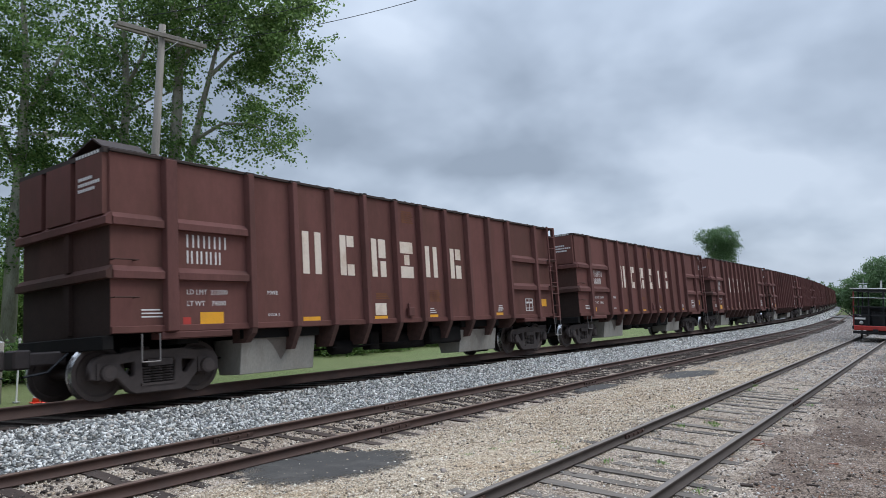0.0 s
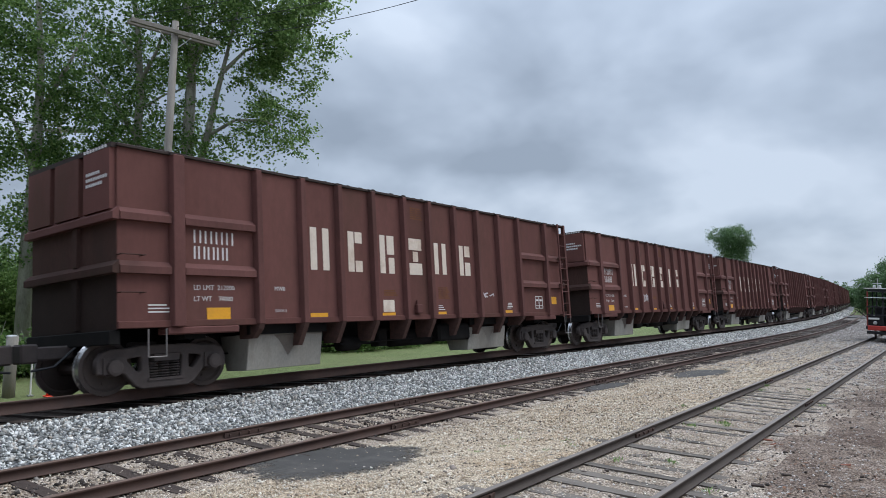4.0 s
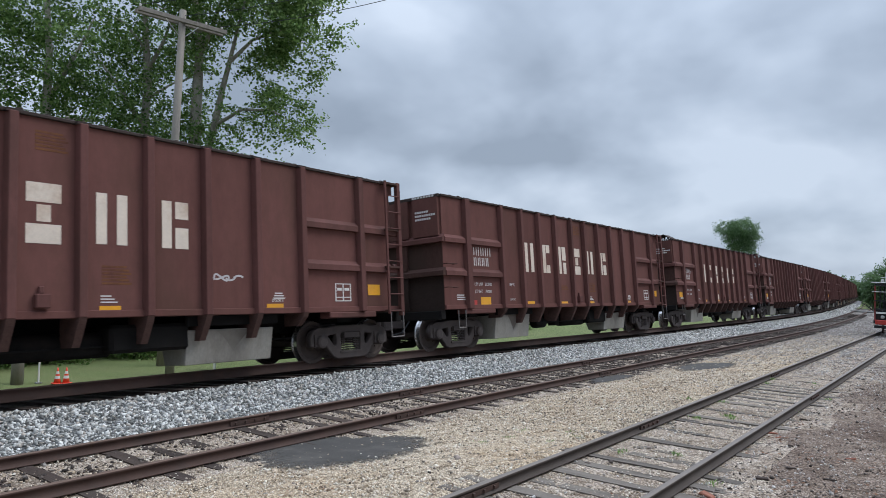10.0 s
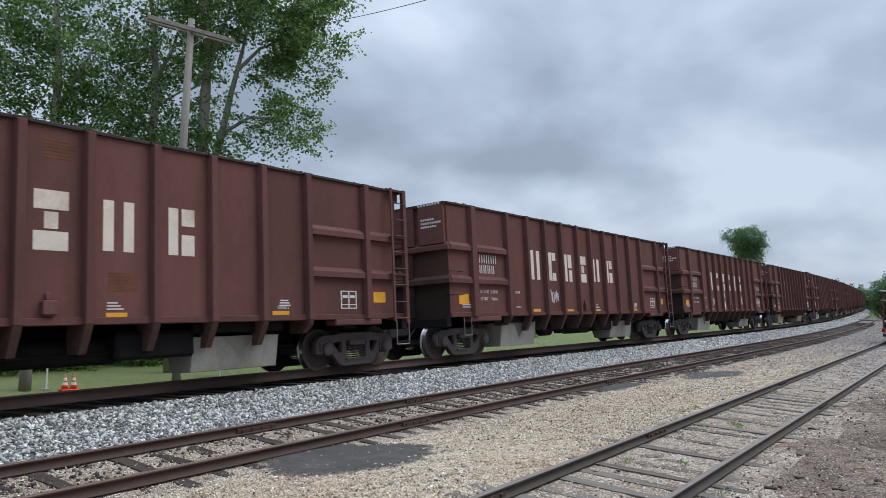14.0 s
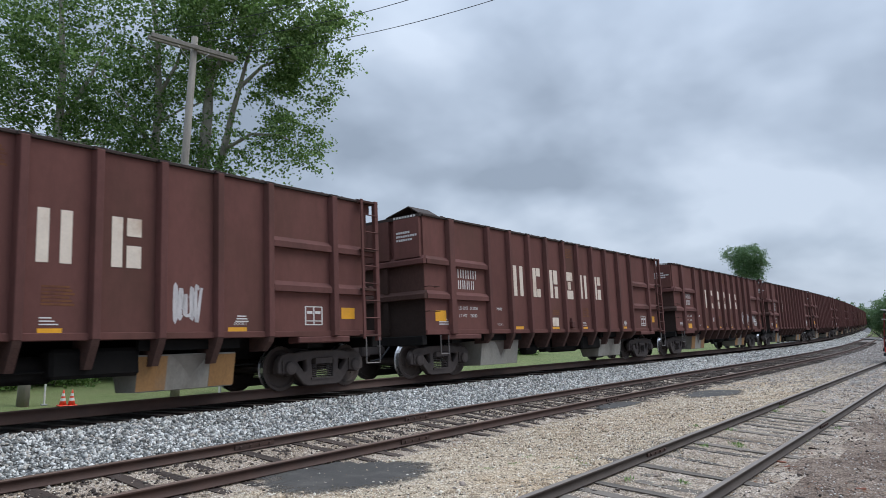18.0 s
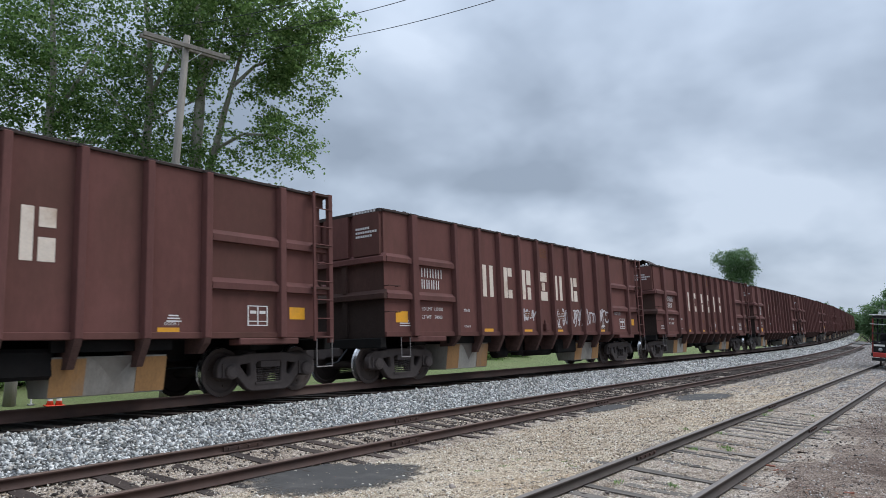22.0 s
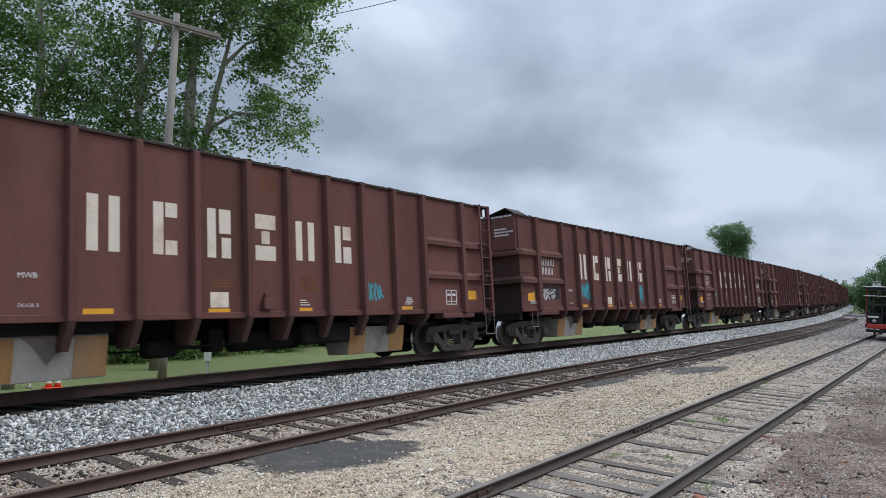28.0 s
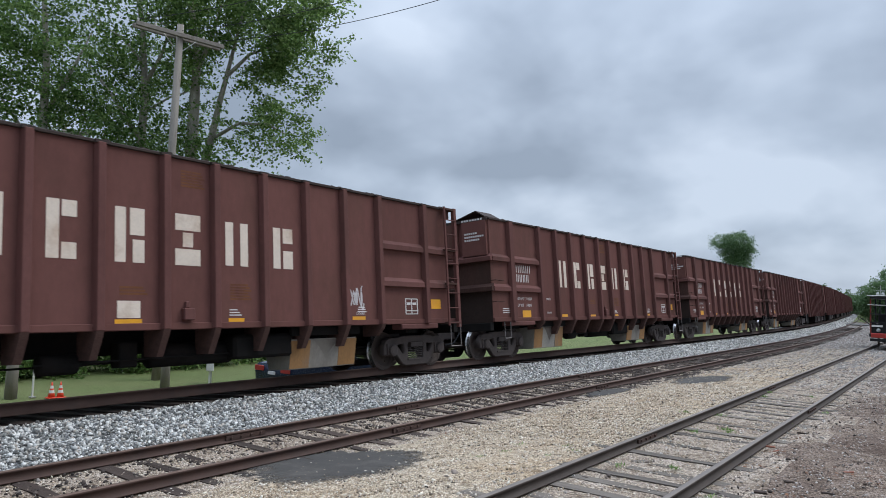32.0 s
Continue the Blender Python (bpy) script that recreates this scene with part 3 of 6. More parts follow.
stones("gravel_stones", 34000, (4.6, 8.3, 3.5, 22.0), 0.023, GRAVEL_STONE, "loose tan gravel between two tracks", 4, density=1.5)
stones("gravel_stones", 5000, (4.9, 8.3, 4.0, 24.0), 0.040, GRAVEL_STONE, "larger tan stones lying in the gravel", 23, density=1.3)
stones("gravel_stones", 1100, (4.9, 8.5, 4.0, 30.0), 0.034, FOUL_STONE, "dark brown stones lying in the gravel", 24, density=1.2)
stones("dirt_stones", 2000, (10.2, 14.0, 5.0, 26.0), 0.038, FOUL_STONE, "dark brown clods and stones in the dirt", 25, density=1.2)
stones("gravel_stones", 15000, (8.25, 10.1, 4.0, 26.0), 0.022, GRAVEL_STONE, "loose tan and grey gravel between siding rails", 5, density=1.5)
stones("gravel_stones", 11000, (4.9, 8.4, 14.0, 46.0), 0.032, GRAVEL_STONE, "loose tan gravel further along the tracks", 14, density=0.9)
stones("gravel_stones", 8000, (4.9, 8.4, 24.0, 62.0), 0.045, DIRT_STONE, "loose grey gravel far along the tracks", 20, density=0.8)
stones("gravel_stones", 8000, (8.25, 13.0, 22.0, 60.0), 0.045, DIRT_STONE, "loose grey gravel over the buried siding", 15, density=1.4)
stones("gravel_stones", 6000, (4.9, 12.0, 55.0, 110.0), 0.08, DIRT_STONE, "loose grey gravel at the end of the yard", 18, density=1.3)
stones("track_stones", 7000, (2.8, 4.6, 1.0, 20.0), 0.028, GRAVEL_STONE, "loose tan gravel between rusty rails", 6, density=1.3)
stones("dirt_stones", 12000, (9.9, 14.0, 5.5, 30.0), 0.024, DIRT_STONE, "loose brown and grey stones in the dirt", 7, density=1.3)
stones("dirt_stones", 150, (4.9, 14.0, 4.0, 40.0), 0.07, DIRT_STONE, "larger loose brown stones on gravel", 8, density=1.2)

stones("track_stones", 4500, (2.7, 4.7, 14.0, 80.0), 0.05, FOUL_STONE, "dark brown stones between rusty rails", 19, density=1.3)
stones("track_stones", 2600, (3.0, 4.5, 1.0, 26.0), 0.05, FOUL_STONE, "larger dark brown stones between rusty rails", 16, density=1.3)
stones("siding_stones", 1300, (8.4, 11.5, 4.5, 26.0), 0.036, DIRT_STONE, "scattered brown and grey stones over the siding", 17, density=1.2)


def litter(name, n, region, size, mat, label, category, seed, stand=0.0):
    """Small dry leaves lying on the ground, or grass blades standing in tufts."""
    rng = np.random.default_rng(seed)
    cx = rng.uniform(region[0], region[1], max(3, n // 26))
    cy = rng.uniform(region[2], region[3], max(3, n // 26))
    k = rng.integers(0, len(cx), n)
    spread = 0.05 if stand else 0.22
    x, y = cx[k] + rng.normal(0, spread, n), cy[k] + rng.normal(0, spread, n)
    p = np.stack([x, y, ground_height(x, y) + 0.012], -1)
    a, b = rng.uniform(0, 6.28, n), rng.uniform(0.6, 1.4, n) * stand + rng.normal(0, 0.15, n)
    u = np.stack([np.cos(a) * np.cos(b), np.sin(a) * np.cos(b), np.abs(np.sin(b))], -1)
    v = np.stack([-np.sin(a), np.cos(a), rng.normal(0, 0.2, n)], -1)
    s = size * rng.uniform(0.5, 1.4, n)[:, None]
    w = 0.12 if stand else 0.35
    q = np.stack([p, p + u * s * 0.5 + v * s * w, p + u * s, p + u * s * 0.5 - v * s * w], 1).reshape(-1, 3)
    tagged(new(name, raw_mesh(name, q, np.arange(len(q)).reshape(-1, 4), [mat])), label, category, kind="stuff")


litter("leaf_litter", 900, (-2.6, 1.6, 4.5, 14.0), 0.05, LITTER, "dry brown leaves scattered on dirt", "leaves", 5)
litter("leaf_litter", 350, (-7.6, -2.8, 5.0, 16.0), 0.035, LITTER, "dry brown leaf scraps on tan gravel", "leaves", 6)
litter("weeds", 420, (-4.5, -2.0, 6.5, 20.0), 0.06, LEAF, "small green weeds between siding ties", "weeds", 7, 0.8)
litter("weeds", 160, (-6.2, -4.6, 8.5, 12.0), 0.035, LEAF, "tiny green weeds in tan gravel", "weeds", 8, 0.8)


def fragment(x, y, s, turn, mat, name, label, category):
    """A broken lump lying on the ground."""
    rng = random.Random(int(x * 100 + y * 10))
    bm = boxed(-s * 1.3, s * 1.3, -s * 0.5, s * 0.5, -s * 0.35, s * 0.22)
    for v in bm.verts:
        v.co += Vector((rng.uniform(-0.3, 0.3) * s, rng.uniform(-0.25, 0.25) * s, rng.uniform(-0.15, 0.1) * s))
    ob = part(name, bm, mat, bevel=s * 0.12)
    ob.matrix_basis = pose(x, y, float(ground_height(x, y)) + s * 0.2, rng.uniform(-8, 8), rng.uniform(-8, 8), turn)
    tagged(ob, label, category, "debris on the yard")


for x, y, s, a in ((-2.46, 12.49, 0.07, 20), (-2.26, 8.19, 0.08, -30), (-2.3, 12.2, 0.045, 70), (-1.2, 11.3, 0.05, 10)):
    fragment(x, y, s, a, BRICK, "brick_fragment", "weathered red brick fragment lying in dirt", "brick")
for x, y, s, a in ((-1.93, 9.33, 0.06, 15), (-1.75, 10.15, 0.05, 50), (-3.89, 8.56, 0.04, -20), (-1.27, 9.86, 0.05, 5), (-2.25, 14.2, 0.06, 35)):
    fragment(x, y, s, a, TIE_DARK, "wood_scrap", "dark splintered wood scrap beside the siding", "wood scrap")


def oil_patch(x0, y0, rx, ry, turn, seed):
    """A flat stain of dark oily gravel lying on the ground."""
    rng = np.random.default_rng(seed)
    bm = bmesh.new()
    ph = rng.uniform(0, 6.28, 6)
    rim = []
    for i in range(180):
        a = 2 * math.pi * i / 180
        r = 1 + sum(0.09 / (k * 0.6 + 0.6) * math.sin((k + 2) * a + ph[k]) for k in range(6)) + 0.05 * math.sin(17 * a + ph[0]) + 0.04 * math.sin(31 * a + ph[1]) + rng.normal(0, 0.05)
        px, py = rx * r * math.cos(a), ry * r * math.sin(a)
        x = x0 + px * math.cos(turn) - py * math.sin(turn)
        y = y0 + px * math.sin(turn) + py * math.cos(turn)
        rim.append((x, y))
    rings = []
    for f in (1.0, 0.8, 0.55, 0.3):
        rings.append([bm.verts.new((x0 + (x - x0) * f, y0 + (y - y0) * f, float(ground_height(x0 + (x - x0) * f, y0 + (y - y0) * f)) + (0.022 if f < 1 else 0.004))) for x, y in rim])
    for k in range(3):
        for i in range(180):
            bm.faces.new((rings[k][i], rings[k][(i + 1) % 180], rings[k + 1][(i + 1) % 180], rings[k + 1][i]))
    bm.faces.new(rings[-1])
    ob = part("oil_stain", bm, OIL, smooth=True)
    tagged(ob, "dark oily stain soaked into tan gravel", "oil stain", kind="structure")


oil_patch(-7.22, 7.55, 0.95, 1.8, radians(-22), 11)
oil_patch(-6.6, 23.3, 0.75, 2.1, radians(-10), 12)
oil_patch(-7.75, 18.6, 0.4, 1.3, radians(-3), 13)


# ---------------------------------------------------------------- tracks
def rail_profile(h):
    w, f = 0.036, 0.07
    return [(-f, 0), (f, 0), (f, 0.014), (0.012, 0.03), (0.010, h - 0.042), (w, h - 0.03), (w, h - 0.006), (w - 0.008, h), (-w + 0.008, h), (-w, h - 0.006),
            (-w, h - 0.03), (-0.010, h - 0.042), (-0.012, 0.03), (-f, 0.014)]


def rail(parent, path, dist, off, z_top, h, s0, s1, lean=0.0, name="rail", mats=None):
    prof = rail_profile(h)
    n = len(prof)
    ss = np.r_[np.arange(s0, s1, 1.0), s1]
    c, s_ = math.cos(radians(lean)), math.sin(radians(lean))
    verts = []
    for s in ss:
        p, q = on_path(path, dist, s), on_path(path, dist, s + 0.5)
        d = (q - p) / np.hypot(*(q - p))
        r = np.array([d[1], -d[0]])
        for a, b in prof:
            u, v = (off + a) * c - (b - h) * s_, (off + a) * s_ + (b - h) * c
            verts.append((p[0] + r[0] * u, p[1] + r[1] * u, z_top + v))
    faces, slots = [], []
    for k in range(len(ss) - 1):
        for i in range(n):
            j = (i + 1) % n
            faces.append((k * n + i, k * n + j, (k + 1) * n + j, (k + 1) * n + i))
            slots.append(1 if i in (6, 7, 8) else 0)
    me = raw_mesh(name, verts, faces, mats or [RAIL, RAIL_TOP], slots)
    bm = bmesh.new()
    bm.from_mesh(me)
    bmesh.ops.recalc_face_normals(bm, faces=bm.faces[:])
    bm.to_mesh(me)
    bm.free()
    return link_mesh(name, me, parent)


def tie_mesh(length, width, depth, mat, seed):
    rng = random.Random(seed)
    bm = boxed(-length / 2, length / 2, -width / 2, width / 2, -depth, 0)
    bmesh.ops.subdivide_edges(bm, edges=[e for e in bm.edges if abs(e.verts[0].co.x - e.verts[1].co.x) > 1], cuts=5)
    for v in bm.verts:
        v.co += Vector((rng.uniform(-0.02, 0.02), rng.uniform(-0.012, 0.012), rng.uniform(-0.012, 0.004)))
    me = bpy.data.meshes.new("tie")
    bm.to_mesh(me)
    bm.free()
    me.materials.append(mat)
    return me


def track(name, path, dist, z, h, s0, s1, step, lean, tie_mat, label, sink, seed):
    tr = thing(name, None, label, "railway track", kind="structure")
    for side in (-1, 1):
        rail(tr, path, dist, side * GAUGE / 2, z + side * GAUGE / 2 * math.sin(radians(lean)), h, s0, s1, lean, mats=[RAIL_GREY, HEAD_GREY] if tie_mat is TIE else None)
    meshes = [tie_mesh(2.6, 0.18 + 0.015 * (i % 3), 0.17, tie_mat, seed + i) for i in range(5)]
    rng = random.Random(seed)
    s = max(s0, -4.0)
    count = 0
    while s < s1 and count < 190:
        p, q = on_path(path, dist, s), on_path(path, dist, s + 0.5)
        a = -math.degrees(math.atan2(q[0] - p[0], q[1] - p[1]))
        link_mesh("tie", meshes[count % 5], tr, pose(p[0], p[1], z - h - 0.004 - (sink + 0.014 * max(0, s - 13) / 10 if sink else 0) + rng.uniform(-0.022, 0.008), 0, -lean, a + rng.uniform(-1.5, 1.5)))
        s += step * rng.uniform(0.92, 1.08)
        count += 1
    return tr


track_main = track("main_track", MAIN, MAIN_S, Z_MAIN, 0.20, -60, 300, 0.52, CANT, TIE_DARK, "canted main track on dark ties and grey ballast", 0.0, 21)
track_mid = track("second_track", MID, MID_S, Z_MID, 0.15, -40, 290, 0.55, 0.0, TIE_DARK, "rusty second track on dark weathered ties", 0.0, 41)
track_side = track("siding_track", SIDE, SIDE_S, Z_SIDE, 0.13, -20, 120, 0.52, 0.0, TIE, "rusty siding sunk in gravel with weathered grey ties", 0.003, 61)


def joint_bar(tr, path, dist, s, off, z, h, side):
    """A bolted plate over a rail joint."""
    p, q = on_path(path, dist, s), on_path(path, dist, s + 0.5)
    a = -math.degrees(math.atan2(q[0] - p[0], q[1] - p[1]))
    bm = boxed(-0.012, 0.03, -0.4, 0.4, 0.03, h - 0.045)
    for k in (-0.3, -0.1, 0.1, 0.3):
        box(bm, 0.03, 0.055, k - 0.018, k + 0.018, h * 0.33, h * 0.33 + 0.036)
    part("joint_bar", bm, RAIL, tr, m=pose(p[0], p[1], z - h, 0, 0, a) @ pose(off + side * 0.01, 0, 0))


for s, side in ((7.75, -1), (12.1, -1), (10.2, 1), (21.0, -1), (19.0, 1)):
    joint_bar(track_mid, MID, MID_S, s, side * GAUGE / 2, Z_MID, 0.15, 1)
for s, side in ((11.3, -1), (6.3, -1), (17.0, 1), (20.5, -1)):
    joint_bar(track_side, SIDE, SIDE_S, s, side * GAUGE / 2, Z_SIDE, 0.13, 1)


# ---------------------------------------------------------------- the gondola cars
LEN, PITCH, HALF = 16.35, 18.28, 8.175
TOP, SILL = 4.28, 1.15
RIBS = [(0.97, 0.24), (2.82, 0.15), (4.00, 0.145), (5.12, 0.145), (6.25, 0.145), (7.43, 0.145), (8.47, 0.145), (9.62, 0.145), (10.77, 0.145), (11.93, 0.145), (13.12, 0.15), (14.90, 0.165)]
SIDE_X, RIB_X = 1.53, 1.68
BACK = 0.30                      # the body stops short of the ladder at its far end


def side_frame_mesh():
    """Cast truck side frame, one body with its windows, in the plane of the side."""
    half = [(0.0, 0.81), (0.50, 0.81), (0.72, 0.77), (1.02, 0.77), (1.17, 0.71), (1.24, 0.60), (1.25, 0.40), (1.12, 0.38), (1.11, 0.57), (0.85, 0.57), (0.83, 0.42), (0.76, 0.36), (0.56, 0.14), (0.44, 0.09), (0.0, 0.09)]
    outline = half + [(-y, z) for y, z in half[::-1][1:-1]]
    hole = [(0.74, 0.63), (0.48, 0.66), (0.45, 0.62), (0.45, 0.40), (0.52, 0.34), (0.58, 0.37), (0.76, 0.58)]
    loops = [outline, hole, [(-y, z) for y, z in hole], [(-0.33, 0.22), (0.33, 0.22), (0.36, 0.62), (0.30, 0.68), (-0.30, 0.68), (-0.36, 0.62)]]
    cu = bpy.data.curves.new("side_frame", "CURVE")
    cu.dimensions, cu.fill_mode, cu.extrude, cu.bevel_depth, cu.bevel_resolution = "2D", "BOTH", 0.055, 0.025, 1
    for pts in loops:
        sp = cu.splines.new("POLY")
        sp.points.add(len(pts) - 1)
        for p, (y, z) in zip(sp.points, pts):
            p.co = (y, z, 0, 1)
        sp.use_cyclic_u = True
    ob = bpy.data.objects.new("side_frame", cu)
    scene.collection.objects.link(ob)
    me = bpy.data.meshes.new_from_object(ob.evaluated_get(bpy.context.evaluated_depsgraph_get()))
    bpy.data.objects.remove(ob)
    bm = bmesh.new()
    bm.from_mesh(me)
    bmesh.ops.transform(bm, matrix=Matrix(((0, 0, 1, 0.08), (1, 0, 0, 0), (0, 1, 0, 0), (0, 0, 0, 1))), verts=bm.verts[:])
    # bolster end above the springs, spring plank lip below
    box(bm, -0.02, 0.20, -0.25, 0.25, 0.54, 0.66)
    box(bm, 0.0, 0.185, -0.36, 0.36, 0.20, 0.245)
    return bm


def wheelset_mesh():
    """Two wheels on an axle, turning about x. Slots: plate, polished tread."""
    bm = bmesh.new()
    for s in (-1, 1):
        prof = [(0.685, 0.14), (0.70, 0.20), (0.715, 0.38), (0.675, 0.42), (0.672, 0.495), (0.69, 0.505), (0.705, 0.492), (0.72, 0.48), (0.815, 0.472), (0.82, 0.40), (0.775, 0.36), (0.765, 0.19), (0.82, 0.14), (0.82, 0.05)]
        lathe(bm, [(s * a, r) for a, r in prof], 32, "x", [0, 0, 0, 0, 1, 1, 1, 1, 0, 0, 0, 0, 0])
        for k in range(3):
            a = k * 2 * math.pi / 3
            c, q = math.cos(a), math.sin(a)
            rod(bm, (s * 0.765, c * 0.27, q * 0.27), (s * 0.79, c * 0.27, q * 0.27), 0.028, 6)
    lathe(bm, [(-1.05, 0.07), (-0.83, 0.08), (-0.8, 0.1), (0.8, 0.1), (0.83, 0.08), (1.05, 0.07)], 14, "x")
    return bm


def build_car():
    """One open gondola car, standing on its rails, its near end at y = -HALF."""
    car = thing("gondola_car", None, "oxide-red ribbed steel gondola rail car, cream block marks", "rail car", "cars of the train")
    y0, y1 = -HALF, HALF
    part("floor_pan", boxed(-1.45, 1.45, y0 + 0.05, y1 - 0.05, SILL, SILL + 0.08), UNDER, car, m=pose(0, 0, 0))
    edges = [0.0] + [a + w / 2 for a, w in RIBS] + [LEN - BACK]
    for a, b in zip(edges[:-1], edges[1:]):
        w, bm = b - a, bmesh.new()
        box(bm, -0.012, 0.012, -w / 2, w / 2, SILL, TOP - 0.06)
        part("side_panel", bm, PAINT, car, m=pose(SIDE_X, y0 + (a + b) / 2, 0))
    bm = boxed(-0.012, 0.012, y0, y1 - BACK, SILL, TOP - 0.06)
    for a, w in RIBS:
        box(bm, -0.09, -0.012, y0 + a, y0 + a + w, SILL - 0.02, TOP - 0.06)
    part("side_sheet", bm, PAINT, car, m=pose(-SIDE_X, 0, 0))
    # ribs: hat sections, each with a bracket that runs in under the sill
    for side in (1,):
        for i, (a, w) in enumerate(RIBS):
            bm = bmesh.new()
            prism(bm, [(0.0, -w / 2 - 0.02), (0.0, w / 2 + 0.02), (RIB_X - SIDE_X - 0.012, w / 2 - 0.008), (RIB_X - SIDE_X - 0.012, -w / 2 + 0.008)], "z", SILL - 0.02, TOP - 0.05)
            part("rib", bm, PAINT_RIB, car, bevel=0.01, m=pose(side * (SIDE_X + 0.012), y0 + a + w / 2, 0, 0, 0, 0 if side > 0 else 180))
            if 1 <= i <= 10:
                low = 0.66 if 2 <= i <= 9 else 0.85
                bm = bmesh.new()
                prism(bm, [(0.14, SILL - 0.02), (0.1, SILL - 0.12), (-0.1, low), (-0.5, low), (-0.5, SILL - 0.02)], "y", -w / 2 + 0.01, w / 2 - 0.01)
                part("gusset", bm, GUSSET, car, m=pose(side * SIDE_X, y0 + a + w / 2, 0, 0, 0, 0 if side > 0 else 180))
    for side in (1, -1):
        part("top_chord", boxed(side * SIDE_X - 0.04, side * SIDE_X + 0.06, y0 - 0.02, y1 - BACK + 0.02, TOP - 0.06, TOP), TOP_RUST, car, bevel=0.01, label="dark rusted top edge")
        part("side_sill", boxed(min(side * 1.40, side * 1.585), max(side * 1.40, side * 1.585), y0, y1, SILL - 0.03, SILL + 0.09), PAINT, car, bevel=0.01)
        for a, b in ((0.0, 0.95), (1.23, 2.80), (13.29, 14.88), (15.085, LEN - 0.06)) if side > 0 else ():
            for z, h in ((2.98, 0.18), (2.07, 0.18)):
                bm = bmesh.new()
                prism(bm, [(0.0, z - 0.03), (0.105, z - 0.02), (0.105, z + 0.10), (0.0, z + h + 0.02)], "y", -(b - a) / 2, (b - a) / 2)
                part("side_brace", bm, PAINT_RIB, car, m=pose(side * (SIDE_X + 0.012), y0 + (a + b) / 2, 0, 0, 0, 0 if side > 0 else 180))
    rng = random.Random(17)
    bm = bmesh.new()
    for _ in range(45):
        yy, r = rng.uniform(y0, y1 - BACK), rng.uniform(0.015, 0.05)
        box(bm, SIDE_X - r * 0.7 + 0.02, SIDE_X + r * 0.5 + 0.02, yy - r * rng.uniform(0.6, 2.2), yy + r, TOP - 0.005, TOP + r * rng.uniform(0.25, 0.7))
    for a, w in RIBS:
        box(bm, SIDE_X + 0.06, RIB_X - 0.02, y0 + a - 0.03, y0 + a + w + 0.03, TOP - 0.065, TOP - 0.015)
    tagged(part("rim_crust", bm, TOP_RUST, car, label="dark crumbs caked along the rim"), kind="stuff")
    # ends
    for y, s in ((y0, -1), (y1 - BACK, 1)):
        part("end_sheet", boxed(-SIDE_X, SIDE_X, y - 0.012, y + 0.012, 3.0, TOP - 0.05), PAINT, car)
        # middle and lower ends: soot, with the dim light there painted in too
        part("end_sheet", boxed(-SIDE_X, SIDE_X, y - 0.012, y + 0.012, 2.1, 3.0), END_PAINT, car, "sooty brown end sheet with dim end light painted in")
        part("end_sheet", boxed(-SIDE_X, SIDE_X, y - 0.012, y + 0.012, SILL - 0.05, 2.1), SOOT_DIM, car, "black sooty lower end sheet with dim end light painted in")
        part("end_top_chord", boxed(-SIDE_X, SIDE_X, y - 0.10, y + 0.06, TOP - 0.08, TOP + 0.004), TOP_RUST, car)
        for z in (2.07, 2.98):
            bm = bmesh.new()
            prism(bm, [(s * 0.012, z - 0.03), (s * 0.125, z - 0.02), (s * 0.125, z + 0.10), (s * 0.012, z + 0.20)], "x", -1.63, 1.63)
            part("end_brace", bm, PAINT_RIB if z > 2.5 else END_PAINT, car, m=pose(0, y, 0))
        # upper end: three raised pads with dark slots between them
        for a, b in ((-1.50, -0.62), (-0.44, 0.44), (0.62, 1.50)):
            part("end_pad", boxed(a, b, min(0, s * 0.10), max(0, s * 0.10), 3.14, TOP - 0.08), PAINT, car, m=pose(0, y + s * 0.012, 0))
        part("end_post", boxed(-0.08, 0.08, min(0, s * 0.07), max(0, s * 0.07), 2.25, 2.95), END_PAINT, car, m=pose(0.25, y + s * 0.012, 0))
        part("end_post", boxed(-0.08, 0.08, min(0, s * 0.07), max(0, s * 0.07), SILL, 2.04), SOOT_DIM, car, m=pose(0.25, y + s * 0.012, 0))
        y = y0 if s < 0 else y1
        part("end_sill", boxed(-1.5, 1.5, -0.1, 0.1, 0.86, SILL - 0.05), UNDER, car, m=pose(0, y + s * 0.02, 0), bevel=0.015)
        bm = boxed(-0.13, 0.13, min(0, s * 0.74), max(0, s * 0.74), 0.66, 0.9)
        box(bm, -0.2, 0.16, min(s * 0.62, s * 0.9), max(s * 0.62, s * 0.9), 0.62, 0.95)
        part("coupler", bm, TRUCK, car, m=pose(0, y, 0), bevel=0.03, label="rusty cast steel coupler")
        pts = [Vector((0.35, y + s * 0.1, 0.85)), Vector((0.36, y + s * 0.45, 0.55)), Vector((0.3, y + s * 0.8, 0.5))]
        part("air_hose", rods([(pts[0], pts[1]), (pts[1], pts[2])], 0.022), BLACK, car)
    # ladder, grab irons, steps
    for side, ya in ((1, y1 - 0.56),):
        x = side * 1.72
        part("ladder_rail", boxed(x - 0.02, x + 0.02, ya - 0.03, ya + 0.03, 1.05, TOP), PAINT_RIB, car)
        part("corner_post", boxed(x - 0.10, x + 0.005, ya + 0.44, ya + 0.56, 1.0, TOP), PAINT_RIB, car, bevel=0.008)
        part("top_gusset", boxed(SIDE_X - 0.01, SIDE_X + 0.012, y1 - BACK, y1 - 0.12, TOP - 0.30, TOP), PAINT, car)
        for z in (1.1, 2.15, 3.06, TOP - 0.07):
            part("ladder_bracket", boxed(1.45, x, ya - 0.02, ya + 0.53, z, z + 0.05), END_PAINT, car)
        part("brake_platform", boxed(-1.2, 1.2, ya, ya + 0.42, 1.42, 1.47), STEP, car)
